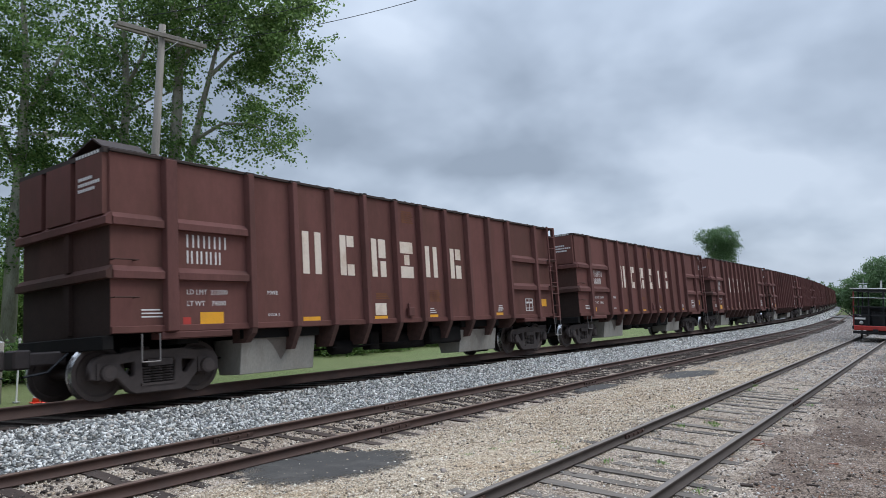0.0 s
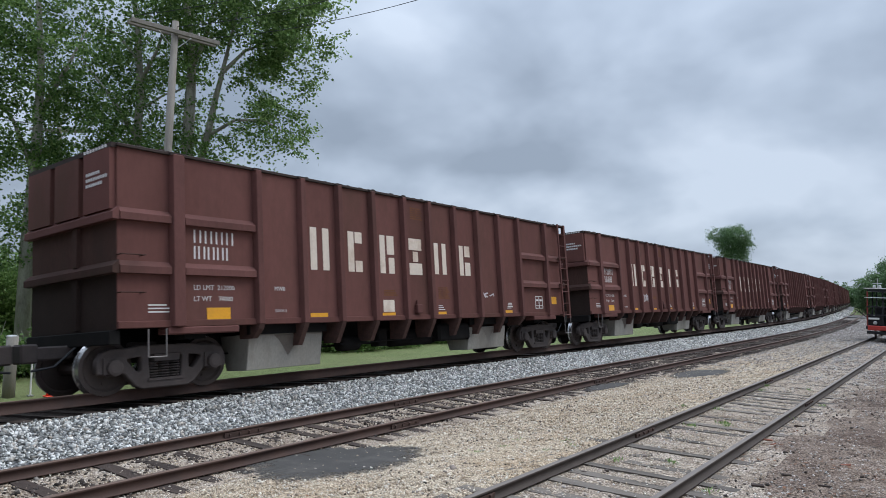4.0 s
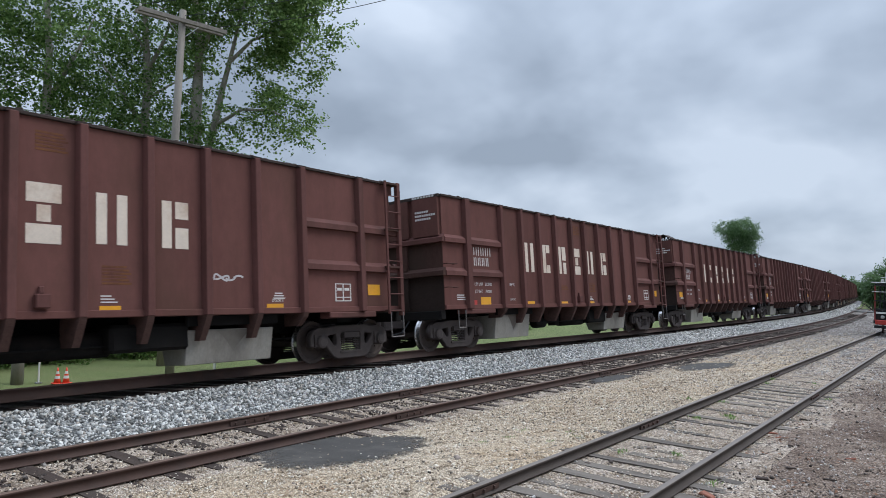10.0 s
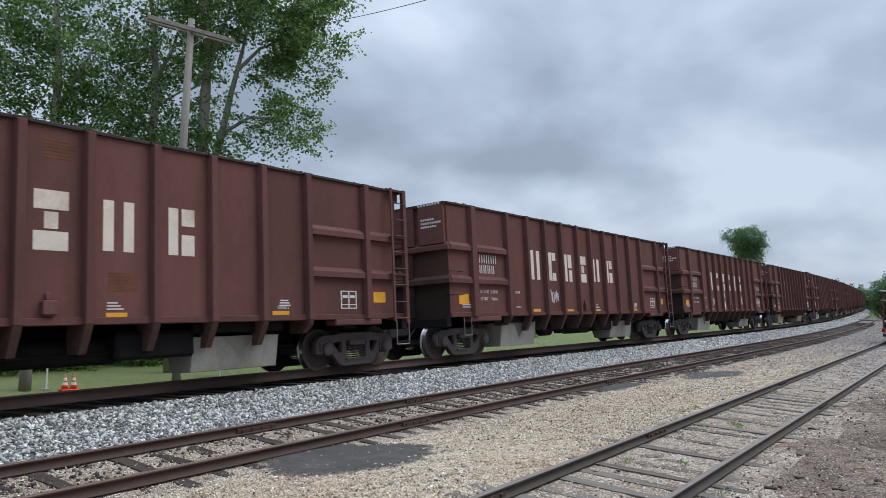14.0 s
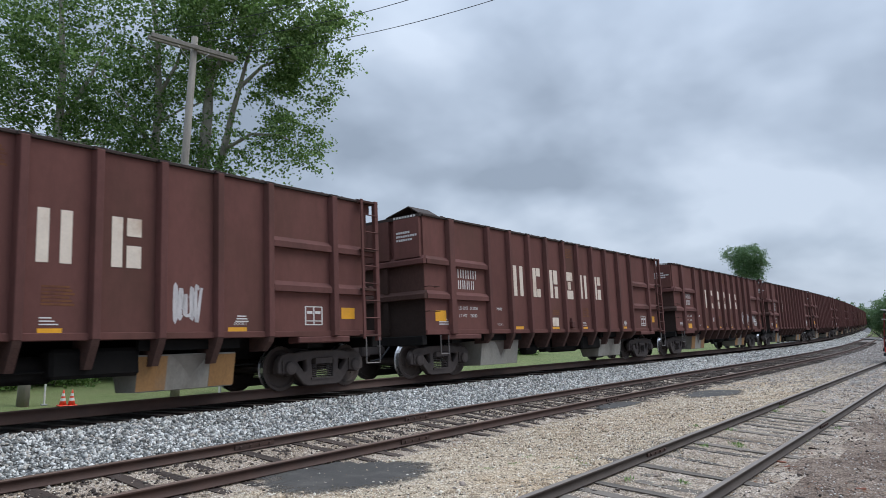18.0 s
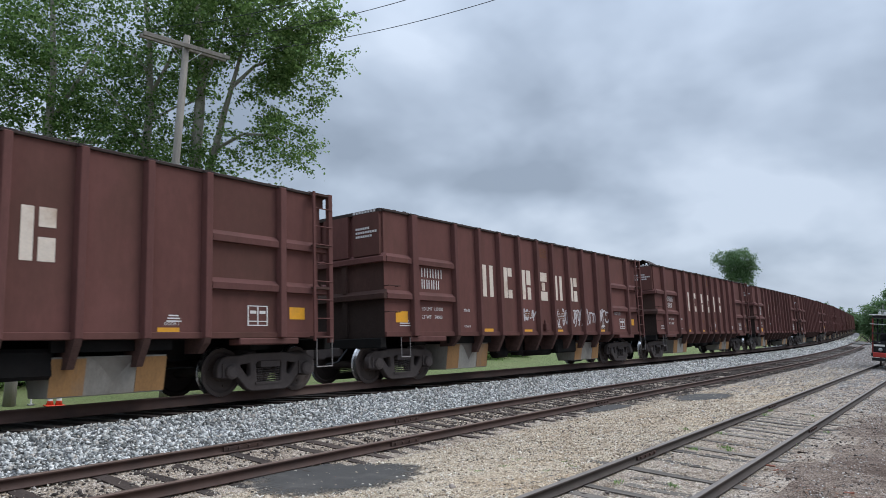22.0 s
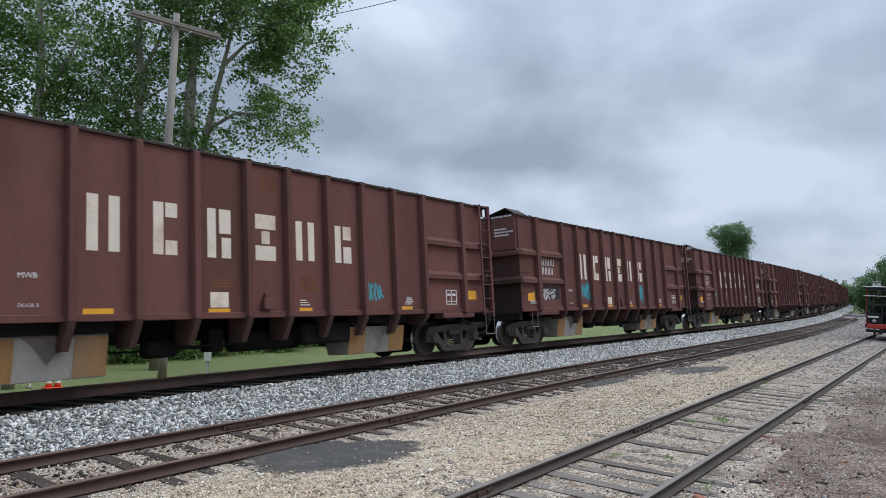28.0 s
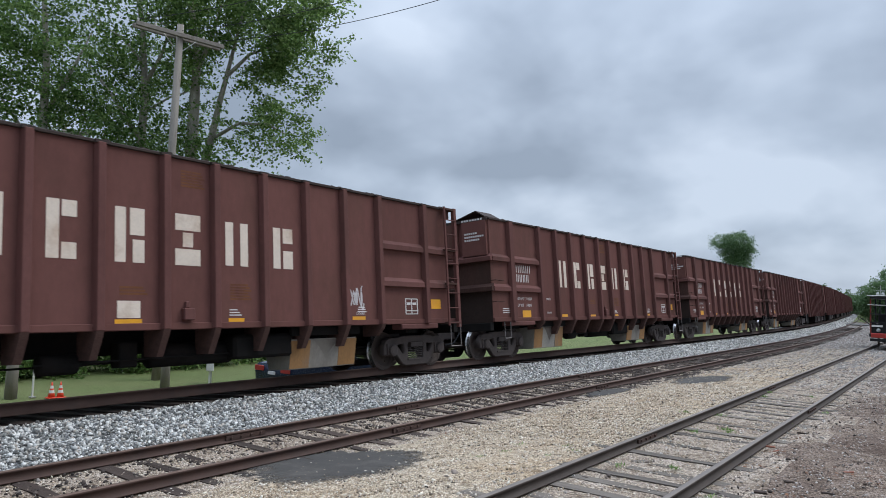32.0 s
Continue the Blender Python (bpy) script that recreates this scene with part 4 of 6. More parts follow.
        bm = bmesh.new()
        lathe(bm, [(-0.02, 0.05), (-0.02, 0.24), (0.02, 0.28), (0.02, 0.05)], 16, "y")
        part("brake_wheel", bm, END_PAINT, car, m=pose(-0.5, ya + 0.2, 2.9))
        for k in range(8):
            z = 1.12 + k * 0.4
            part("ladder_rung", rods([((x + side * 0.01, ya, z), (x + side * 0.01, ya + 0.53, z))], 0.013), PAINT_RIB, car)
        part("sill_step", rods([((x, ya + 0.05, 1.08), (x, ya + 0.05, 0.5)), ((x, ya + 0.50, 1.08), (x, ya + 0.50, 0.5)), ((x, ya + 0.05, 0.5), (x, ya + 0.50, 0.5))], 0.014), STEP, car)
    x = 1.70
    for z in (2.36, 1.72):
        part("grab_iron", rods([((x, y0 - 0.02, z), (x, y0 + 0.42, z)), ((x, y0, z), (1.5, y0, z)), ((x, y0 + 0.4, z), (1.5, y0 + 0.4, z))], 0.012), END_PAINT, car)
    part("sill_step", rods([((1.60, y0 + 0.52, 1.1), (1.60, y0 + 0.52, 0.62)), ((1.60, y0 + 0.86, 1.1), (1.60, y0 + 0.86, 0.62)), ((1.60, y0 + 0.52, 0.62), (1.60, y0 + 0.86, 0.62))], 0.014), STEP, car, "bent grey steel step")
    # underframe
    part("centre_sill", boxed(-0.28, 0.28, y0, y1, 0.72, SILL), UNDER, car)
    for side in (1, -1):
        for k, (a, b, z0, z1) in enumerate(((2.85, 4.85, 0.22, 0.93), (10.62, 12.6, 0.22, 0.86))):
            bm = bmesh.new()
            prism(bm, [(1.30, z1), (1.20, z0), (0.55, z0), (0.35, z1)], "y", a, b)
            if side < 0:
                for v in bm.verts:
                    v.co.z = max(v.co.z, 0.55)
            # near-side doors are dusty grey, far-side doors underframe black
            part("hopper_door", bm, CHUTE if side > 0 else UNDER, car, m=pose(0, y0, 0, 0, 0, 0) if side > 0 else pose(0, y0 + a + b, 0, 0, 0, 180), bevel=0.012, label="discharge door, dusty grey on the near side, black on the far")
            if side > 0:
                bm = bmesh.new()
                mid, n = y0 + a + (b - a) * 0.52, 7
                lo, hi = [], []
                for i in range(n):
                    f = i / (n - 1) - 0.5
                    deep = z1 - 0.03 - (z1 - z0) * 0.62 * (1 - abs(2 * f)) ** 1.3
                    for row, z in ((hi, z1 - 0.02), (lo, deep - 0.004)):
                        row.append(bm.verts.new((1.306 - 0.10 * (z1 - z) / (z1 - z0), mid + f * 0.8, z)))
                for i in range(n - 1):
                    bm.faces.new((lo[i], lo[i + 1], hi[i + 1], hi[i]))
                part("grime_run", bm, GRIME, car, label="dark run of grime on the door")
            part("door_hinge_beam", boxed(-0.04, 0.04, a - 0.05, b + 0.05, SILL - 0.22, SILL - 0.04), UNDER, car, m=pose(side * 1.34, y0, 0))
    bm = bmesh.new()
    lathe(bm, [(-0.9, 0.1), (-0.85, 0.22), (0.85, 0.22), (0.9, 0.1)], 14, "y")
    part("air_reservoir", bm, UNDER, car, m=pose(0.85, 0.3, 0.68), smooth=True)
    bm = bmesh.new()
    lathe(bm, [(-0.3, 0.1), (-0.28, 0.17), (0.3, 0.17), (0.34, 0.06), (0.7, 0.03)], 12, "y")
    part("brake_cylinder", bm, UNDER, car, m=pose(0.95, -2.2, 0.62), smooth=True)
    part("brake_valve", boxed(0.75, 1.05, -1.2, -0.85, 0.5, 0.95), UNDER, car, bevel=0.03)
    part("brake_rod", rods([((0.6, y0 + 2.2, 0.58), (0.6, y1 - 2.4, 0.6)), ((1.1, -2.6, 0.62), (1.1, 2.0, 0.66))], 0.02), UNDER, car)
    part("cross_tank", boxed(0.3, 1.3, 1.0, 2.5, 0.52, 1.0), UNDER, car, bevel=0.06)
    # wagon lettering: six block marks, each broken into plain bars
    z0, z1 = 2.27, 3.21
    xs = SIDE_X + 0.013
    for a, b, shape in ((4.34, 4.90, 0), (5.51, 5.98, 1), (6.61, 7.14, 2), (7.73, 8.25, 3), (8.80, 9.33, 4), (9.97, 10.49, 5)):
        bm, w, h = bmesh.new(), b - a, z1 - z0
        bars = {0: [(0, .34, 0, 1), (.66, 1, 0, 1)], 1: [(0, .42, 0, 1), (.5, 1, .72, 1), (.5, 1, 0, .28)],
                2: [(0, .36, 0, 1), (.5, 1, .5, 1), (.6, 1, 0, .42)], 3: [(0, 1, .68, 1), (.3, .7, .36, .64), (0, 1, 0, .32)],
                4: [(0, .34, .05, .95), (.66, 1, .05, .95)], 5: [(0, .36, .05, .95), (.5, 1, .62, .95), (.5, 1, .05, .45)]}[shape]
        for u0, u1, v0, v1 in bars:
            box(bm, xs, xs + 0.004, y0 + a + u0 * w, y0 + a + u1 * w, z0 + v0 * h, z0 + v1 * h)
        part("block_mark", bm, CREAM, car, label="worn cream block mark")
    # reporting mark and number: plain bars
    for z, n, w in ((2.66, 4, 0.95), (2.36, 4, 0.82)):
        d, g, t = w / n, 0.08, 0.034
        bm = bmesh.new()
        for k in range(n):
            a = y0 + 1.46 + k * d
            for u0, u1, v0, v1 in ((0, t, 0.0, 0.24), (d - g - t, d - g, 0.0, 0.24)):
                box(bm, xs, xs + 0.003, a + u0, a + u1, z + v0, z + v1)
        tagged(part("number_strip", bm, WHITE, car, label="faded white strip in place of a number"), kind="stuff")
    turn = Matrix(((0, 0, 1, 0), (1, 0, 0, 0), (0, 1, 0, 0), (0, 0, 0, 1)))

    def words(text, a, z, size, mat=WHITE):
        tagged(lettering("lettering", text, size, mat, car, Matrix.Translation((xs + 0.002, y0 + a, z)) @ turn), kind="stuff")

    words("LD LMT  212000", 1.44, 1.79, 0.13)
    words("LT WT    74000", 1.44, 1.58, 0.13)
    words("MWB", 3.32, 1.80, 0.12)
    words("DOOR 3", 3.33, 1.36, 0.08)
    words("DOOR 1", 12.38, 1.36, 0.08)
    # yellow reflectors
    for a, b, c, d in ((4.29, 4.80, 1.17, 1.33), (6.62, 7.10, 1.19, 1.31), (8.86, 9.22, 1.2, 1.31), (12.25, 12.68, 1.2, 1.32), (15.24, 15.66, 1.5, 1.75)):
        part("reflector", boxed(xs, xs + 0.005, y0 + a, y0 + b, c, d), YELLOW, car, label="yellow reflector strip")
    bm = boxed(xs, xs + 0.11, y0 + 7.85, y0 + 8.07, 1.28, 1.5)
    box(bm, xs, xs + 0.05, y0 + 7.91, y0 + 8.0, 1.5, 1.62)
    part("valve_box", bm, PAINT_RIB, car, bevel=0.015)
    bm = bmesh.new()
    for u0, u1, v0, v1 in ((0, 1, 0, .05), (0, 1, .95, 1), (0, .06, .05, .95), (.94, 1, .05, .95), (.47, .53, .05, .95), (.12, .42, .6, .75), (.58, .88, .6, .75), (0.06, .94, .2, .25)):
        box(bm, xs, xs + 0.004, y0 + 14.17 + u0 * 0.5, y0 + 14.17 + u1 * 0.5, 1.36 + v0 * 0.4, 1.36 + v1 * 0.4)
    tagged(part("data_stencil", bm, WHITE, car, label="white data panel outline"), kind="stuff")
    bm = bmesh.new()
    for k, w in enumerate((6, 9, 7)):
        for j in range(w):
            box(bm, 0.72 + j * 0.08, 0.72 + j * 0.08 + 0.062, y0 - 0.118, y0 - 0.113, 3.80 - k * 0.10, 3.855 - k * 0.10)
    for j in range(8):
        box(bm, 0.62 + j * 0.1, 0.69 + j * 0.1, y0 - 0.106, y0 - 0.101, TOP - 0.062, TOP - 0.008)
    tagged(part("stencil_block", bm, WHITE, car, label="white stencil lines, not legible"), kind="stuff")
    bm = bmesh.new()
    for k in range(3):
        box(bm, xs, xs + 0.004, y0 + 12.42 + 0.02 * k, y0 + 12.72 - 0.03 * k, 1.42 + 0.05 * k, 1.445 + 0.05 * k)
        box(bm, xs, xs + 0.004, y0 + 8.88, y0 + 9.16 - 0.05 * k, 1.36 + 0.05 * k, 1.38 + 0.05 * k)
        box(bm, xs, xs + 0.004, y0 + 0.55, y0 + 1.0 - 0.05 * k, 1.38 + 0.06 * k, 1.405 + 0.06 * k)
    tagged(part("stencil_block", bm, WHITE, car, label="small white stencil lines, not legible"), kind="stuff")
    for a, z, n in ((7.85, 3.72, 6), (8.9, 1.66, 6), (6.7, 1.72, 3)):
        bm = bmesh.new()
        for k in range(n):
            box(bm, xs, xs + 0.002, y0 + a, y0 + a + 0.5 - 0.04 * (k % 3), z + 0.055 * k, z + 0.055 * k + 0.034)
        tagged(part("ghost_stencil", bm, GHOST, car, label="faded ochre ghost of old stencil lines"), kind="stuff")
    for a in (0.9, LEN - 2.4):
        part("jacking_pad", boxed(1.25, 1.60, y0 + a, y0 + a + 1.5, SILL - 0.16, SILL - 0.03), PAINT_RIB, car, bevel=0.02)
        part("body_bolster", boxed(-1.3, 1.3, y0 + a + 0.5, y0 + a + 0.95, 0.9, SILL), UNDER, car)
    # trucks
    frame_bm = side_frame_mesh()
    frame_me = bpy.data.meshes.new("side_frame")
    frame_bm.to_mesh(frame_me)
    frame_bm.free()
    frame_me.materials.clear()
    frame_me.materials.append(TRUCK)
    wheel_bm = wheelset_mesh()
    wheel_me = bpy.data.meshes.new("wheelset")
    wheel_bm.to_mesh(wheel_me)
    wheel_bm.free()
    wheel_me.materials.append(WHEEL)
    wheel_me.materials.append(TREAD)
    spring_bm = bmesh.new()
    for yy in (-0.22, 0.0, 0.22):
        for k in range(6):
            lathe_z = 0.27 + k * 0.048
            ring = []
            for i in range(10):
                a = 2 * math.pi * i / 10
                ring.append(Vector((0.07 * math.cos(a), yy + 0.095 * math.sin(a), lathe_z)))
            for i in range(10):
                rod(spring_bm, ring[i], ring[(i + 1) % 10], 0.016, 4)
    spring_me = bpy.data.meshes.new("spring_nest")
    spring_bm.to_mesh(spring_me)
    spring_bm.free()
    spring_me.materials.append(TRUCK)
    cap_bm = bmesh.new()
    lathe(cap_bm, [(-0.1, 0.15), (0.1, 0.15), (0.15, 0.135), (0.17, 0.09), (0.175, 0.03)], 18, "x")
    box(cap_bm, -0.09, 0.09, -0.19, 0.19, -0.10, 0.17)
    cap_me = bpy.data.meshes.new("bearing_cap")
    cap_bm.to_mesh(cap_me)
    cap_bm.free()
    cap_me.materials.append(TRUCK)
    for y in (y0 + 1.17, y1 - 1.25):
        bm = boxed(-0.98, 0.98, -0.2, 0.2, 0.52, 0.8)
        box(bm, -0.3, 0.3, -0.3, 0.3, 0.8, 0.9)
        truck = part("truck", bm, TRUCK, car, m=pose(0, y, 0), bevel=0.02, label="dusty cast steel four-wheel truck")
        for side in (1, -1):
            link_mesh("side_frame", frame_me, truck, pose(side * 0.92, 0, 0, 0, 0, 0 if side > 0 else 180))
            link_mesh("spring_nest", spring_me, truck, pose(side * 0.99, 0, 0))
            for w in (-1, 1):
                link_mesh("bearing_cap", cap_me, truck, pose(side * 1.02, w * 0.98, 0.472, 0, 0, 0 if side > 0 else 180))
        for w in (-1, 1):
            link_mesh("wheelset", wheel_me, truck, pose(0, w * 0.98, 0.472))
    return car


CARS_FIRST, CARS_LAST = -1, 40
START = 6.066                     # where the near end of car 0 stands along the main track at the start


# small departures from an even gain of speed, metres at each time
SURGE = [(0, 0.3), (1, -0.05), (2, 0.07), (3, -0.01), (3.5, -0.04), (5.5, -0.29), (6, -0.09), (7, -0.26), (8, -0.03), (9, -0.23), (10, -0.21), (11, 0.07), (12, -0.09), (13, -0.06), (14, 0.24), (14.5, 0.05), (16.5, 0.05), 
         (17, 0.28), (18, 0.02), (19, -0.02), (20, 0.23), (21, -0.0), (22, -0.06), (23, 0.18), (24, -0.1), (25, -0.08), (25.5, -0.1), (27.5, -0.11), (28, -0.13), (29, -0.09), (30, -0.07), (31, -0.07), (32, -0.01)]


def run(t):
    """Metres that the train has rolled after t seconds: it gathers speed a little."""
    return -0.03 + 13.582 * t + 0.01038 * t * t - np.interp(t, [a for a, _ in SURGE], [b for _, b in SURGE])


def car_pose(k, t):
    """The pose of car k: both trucks stand on the canted main track."""
    s = START + HALF + k * PITCH - run(t)
    a, b = on_path(MAIN, MAIN_S, s - 7.07), on_path(MAIN, MAIN_S, s + 7.07)
    d = b - a
    mid = (a + b) / 2
    return pose(mid[0], mid[1], Z_MAIN, 0, -CANT, -math.degrees(math.atan2(d[0], d[1])))


def far_car(m):
    """A car that never comes near: the same form in fewer parts."""
    car = thing("gondola_car", m, "oxide-red ribbed steel gondola rail car, far along the train", "rail car", "cars of the train")
    y0, y1 = -HALF, HALF
    bm = boxed(-SIDE_X, -SIDE_X + 0.024, y0, y1, SILL, TOP - 0.06)
    box(bm, -SIDE_X + 0.024, SIDE_X - 0.024, y0, y1, SILL, SILL + 0.08)
    box(bm, SIDE_X - 0.024, SIDE_X, y0, y1, SILL, TOP - 0.06)
    part("body", bm, PAINT, car)
    for a, w in RIBS:
        part("rib", boxed(SIDE_X, RIB_X, y0 + a, y0 + a + w, SILL - 0.3, TOP - 0.05), PAINT_RIB, car)
    for y in (y0, y1):
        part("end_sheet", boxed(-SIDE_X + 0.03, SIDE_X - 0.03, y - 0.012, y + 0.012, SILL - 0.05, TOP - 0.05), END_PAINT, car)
        part("coupler", boxed(-0.15, 0.15, y - 0.8, y + 0.8, 0.66, 0.9), TRUCK, car)
    part("top_chord", boxed(SIDE_X - 0.04, SIDE_X + 0.06, y0, y1, TOP - 0.06, TOP), TOP_RUST, car)
    part("centre_sill", boxed(-0.28, 0.28, y0, y1, 0.72, SILL), UNDER, car)
    for a, b in ((2.85, 4.85), (10.62, 12.6)):
        # doors black instead of grey: distant under-car shade put into their colour
        part("hopper_door", boxed(-1.2, 1.1, y0 + a, y0 + b, 0.22, 0.9), UNDER, car)
    for y in (y0 + 1.17, y1 - 1.25):
        part("truck", boxed(-1.05, 1.05, y - 1.2, y + 1.2, 0.3, 0.72), TRUCK, car)
        for w in (-0.98, 0.98):
            bm = bmesh.new()
            lathe(bm, [(-0.82, 0.47), (0.82, 0.47)], 16, "x")
            part("wheelset", bm, WHEEL, car, m=pose(0, y + w, 0.472))
    return car


first_car = build_car()
cars = {CARS_FIRST: first_car}
first_car.matrix_basis = car_pose(CARS_FIRST, 0)
one_far = None
for k in range(CARS_FIRST + 1, CARS_LAST + 1):
    if k <= 27:
        cars[k] = copy_thing(first_car, car_pose(k, 0))
    elif one_far is None:
        one_far = cars[k] = far_car(car_pose(k, 0))
    else:
        cars[k] = copy_thing(one_far, car_pose(k, 0))


# ---------------------------------------------------------------- what sets single cars apart
def scribble(car, y, z, w, h, mat, seed, strokes=5, thick=0.035, label="loose white spray scrawl"):
    """Spray-can scrawl: looping ribbons on a side panel, no writing."""
    rng = random.Random(seed)
    bm = bmesh.new()
    x = SIDE_X + 0.0135
    for k in range(strokes):
        cy, cz = y + w * (k + 0.5) / strokes, z + h / 2
        ry, rz, ph, turn = w / strokes * rng.uniform(0.4, 0.9), h * rng.uniform(0.3, 0.52), rng.uniform(0, 6.3), rng.uniform(0.7, 1.6)
        f = rng.choice((1, 2, 2))
        prev = None
        for i in range(19):
            a = ph + i / 18 * 2 * math.pi * turn * 0.7
            py, pz = cy + ry * math.cos(a), cz + rz * math.sin(f * a) * (0.7 + 0.3 * math.sin(a * 0.5))
            ty, tz = -ry * math.sin(a), rz * f * math.cos(f * a)
            n = math.hypot(ty, tz) or 1
            t2 = thick / 2
            lo, hi = bm.verts.new((x + 0.0004 * k, py - tz / n * t2, pz + ty / n * t2)), bm.verts.new((x + 0.0004 * k, py + tz / n * t2, pz - ty / n * t2))
            if prev:
                bm.faces.new((prev[0], lo, hi, prev[1]))
            prev = (lo, hi)
    tagged(part("scrawl", bm, mat, car, label), kind="stuff")


def near_end(rel):
    return -HALF + rel


def in_panel(rel, w):
    """Fits a mark of width w into the side panel on which its middle lies."""
    mid = np.interp(rel + w / 2, [0, 4.3, 7.6, 10.98, 13.52, 16.5], [0, 4.3, 7.45, 10.77, 13.12, 16.3])
    lefts = [0.0] + [a + b for a, b in RIBS]
    rights = [a for a, _ in RIBS] + [LEN - 0.6]
    for a, b in zip(lefts, rights):
        if a - 0.16 <= mid <= b + 0.01:
            w = min(w, b - a - 0.08)
            return min(max(mid - w / 2, a + 0.04), b - 0.04 - w), w
    return rel, w


for k, rel, z, w, h, mat, strokes in (
        (4, 5.55, 1.55, 0.62, 0.42, SPRAY_W, 4), (5, 13.1, 1.5, 0.4, 0.5, SPRAY_W, 3), (6, 4.4, 1.5, 0.5, 0.42, SPRAY_W, 4), (6, 13.1, 1.5, 0.4, 0.5, SPRAY_W, 3), (7, 11.35, 1.75, 0.6, 0.14, SPRAY_W, 3),
        (3, 11.3, 1.7, 0.6, 0.16, SPRAY_W, 3), (11, 5.6, 1.5, 0.5, 0.5, SPRAY_W, 4), (12, 6.9, 1.5, 0.25, 0.9, SPRAY_W, 4), (12, 10.2, 1.4, 0.5, 0.7, SPRAY_W, 4), (12, 14.05, 2.35, 1.1, 0.35, SPRAY_W, 4),
        (12, 14.0, 1.5, 1.0, 0.5, SPRAY_W, 4), (12, 5.0, 1.4, 0.3, 0.5, SPRAY_W, 2), (13, 11.4, 1.35, 0.55, 0.8, SPRAY_W, 5), (15, 5.5, 1.55, 0.55, 0.25, SPRAY_W, 4), (15, 11.3, 1.4, 0.7, 0.8, SPRAY_W, 4),
        (15, 12.5, 1.4, 0.8, 0.8, SPRAY_W, 4), (15, 14.0, 1.35, 1.2, 0.75, SPRAY_W, 6), (17, 6.75, 1.5, 1.0, 0.55, SPRAY_W, 5), (17, 9.0, 1.35, 0.9, 0.8, SPRAY_W, 3), (17, 10.2, 1.35, 0.85, 0.9, SPRAY_W, 4),
        (17, 11.3, 1.35, 0.95, 0.85, SPRAY_W, 4), (17, 12.5, 1.4, 1.05, 0.9, SPRAY_W, 4), (18, 9.2, 1.35, 0.2, 0.6, SPRAY_W, 2), (19, 4.25, 1.45, 0.9, 0.5, SPRAY_W, 4), (19, 7.9, 1.3, 0.3, 0.9, SPRAY_W, 2),
        (21, 11.3, 1.45, 0.5, 0.45, SPRAY_T, 4), (22, 4.3, 1.4, 0.95, 0.85, SPRAY_T, 6), (22, 10.15, 1.35, 0.5, 0.9, SPRAY_T, 4), (22, 1.3, 1.5, 0.9, 0.35, SPRAY_W, 3), (23, 3.2, 1.6, 0.5, 0.5, SPRAY_T, 4),
        (23, 10.1, 1.4, 0.9, 0.5, SPRAY_W, 6), (23, 14.1, 2.35, 0.95, 0.4, SPRAY_W, 5), (23, 5.6, 1.4, 0.3, 0.9, SPRAY_W, 3), (24, 12.55, 1.45, 0.45, 0.6, SPRAY_W, 4), (20, 13.0, 1.5, 0.5, 0.6, SPRAY_W, 4)):
    rel, w = in_panel(rel, w)
    scribble(cars[k], near_end(rel), z, w, h, mat, k * 31 + int(rel * 10), strokes, thick=0.06 if k in (13, 17, 22) else 0.038, label="loose teal spray scrawl" if mat is SPRAY_T else "loose white spray scrawl")
lettering("lettering", "NSTUFF", 0.17, SPRAY_W, cars[17], Matrix.Translation((SIDE_X + 0.016, near_end(13.7), 1.9)) @ Matrix(((0, 0, 1, 0), (1, 0, 0, 0), (0, 1, 0, 0), (0, 0, 0, 1))), "hand-sprayed white word")
for k in (0, 6, 7, 9, 10, 14, 16, 18, 21, 22, 23, 25):
    bm = bmesh.new()
    prism(bm, [(0.35, TOP + 0.03), (1.16, TOP + 0.24), (1.48, TOP + 0.04), (1.48, TOP + 0.01), (1.15, TOP + 0.21), (0.35, TOP)], "y", -HALF - 0.1, -HALF + 0.75)
    box(bm, 1.1, 1.16, -HALF + 0.1, -HALF + 0.2, TOP, TOP + 0.22)
    box(bm, 1.1, 1.16, -HALF + 0.6, -HALF + 0.7, TOP, TOP + 0.22)
    part("end_hood", bm, TOP_RUST, cars[k], "dark bent sheet-metal hood")
# later cars carry ochre side plates on their discharge doors
for k in [13] + list(range(15, 28)):
    for a, b, z0, z1 in ((2.85, 4.85, 0.22, 0.93), (10.62, 12.6, 0.22, 0.86)):
        for u in ((a, a + 0.55), (b - 0.55, b)):
            bm = bmesh.new()
            prism(bm, [(1.306, z1 - 0.03), (1.21, z0 + 0.02), (1.2, z0 + 0.02), (1.296, z1 - 0.03)], "y", near_end(u[0]), near_end(u[1]))
            part("door_plate", bm, OCHRE, cars[k], "rusty ochre door plate")
for k in range(CARS_FIRST, 28):
    if k in (9, 10, 11, 12, 14, 17, 21, 22, 23):
        a, b, c, d = 0.40, 0.86, 1.47, 1.75
    elif k in (1, 7, 18):
        a, b, c, d = 1.32, 1.56, 1.28, 1.44
    else:
        a, b, c, d = 1.72, 2.24, 1.21, 1.46
    part("reflector", boxed(SIDE_X + 0.013, SIDE_X + 0.018, near_end(a), near_end(b), c, d), YELLOW, cars[k], "yellow reflector strip")
for k in (22,):
    part("black_patch", boxed(SIDE_X + 0.012, SIDE_X + 0.0135, near_end(1.3), near_end(2.6), 1.52, 1.95), BLACK, cars[k], "black repainted patch behind lettering")
for k in (0, 8, 16):
    part("tag_card", boxed(SIDE_X + 0.013, SIDE_X + 0.017, near_end(1.36), near_end(1.52), 1.24, 1.37), RED, cars[k], "small faded red card")
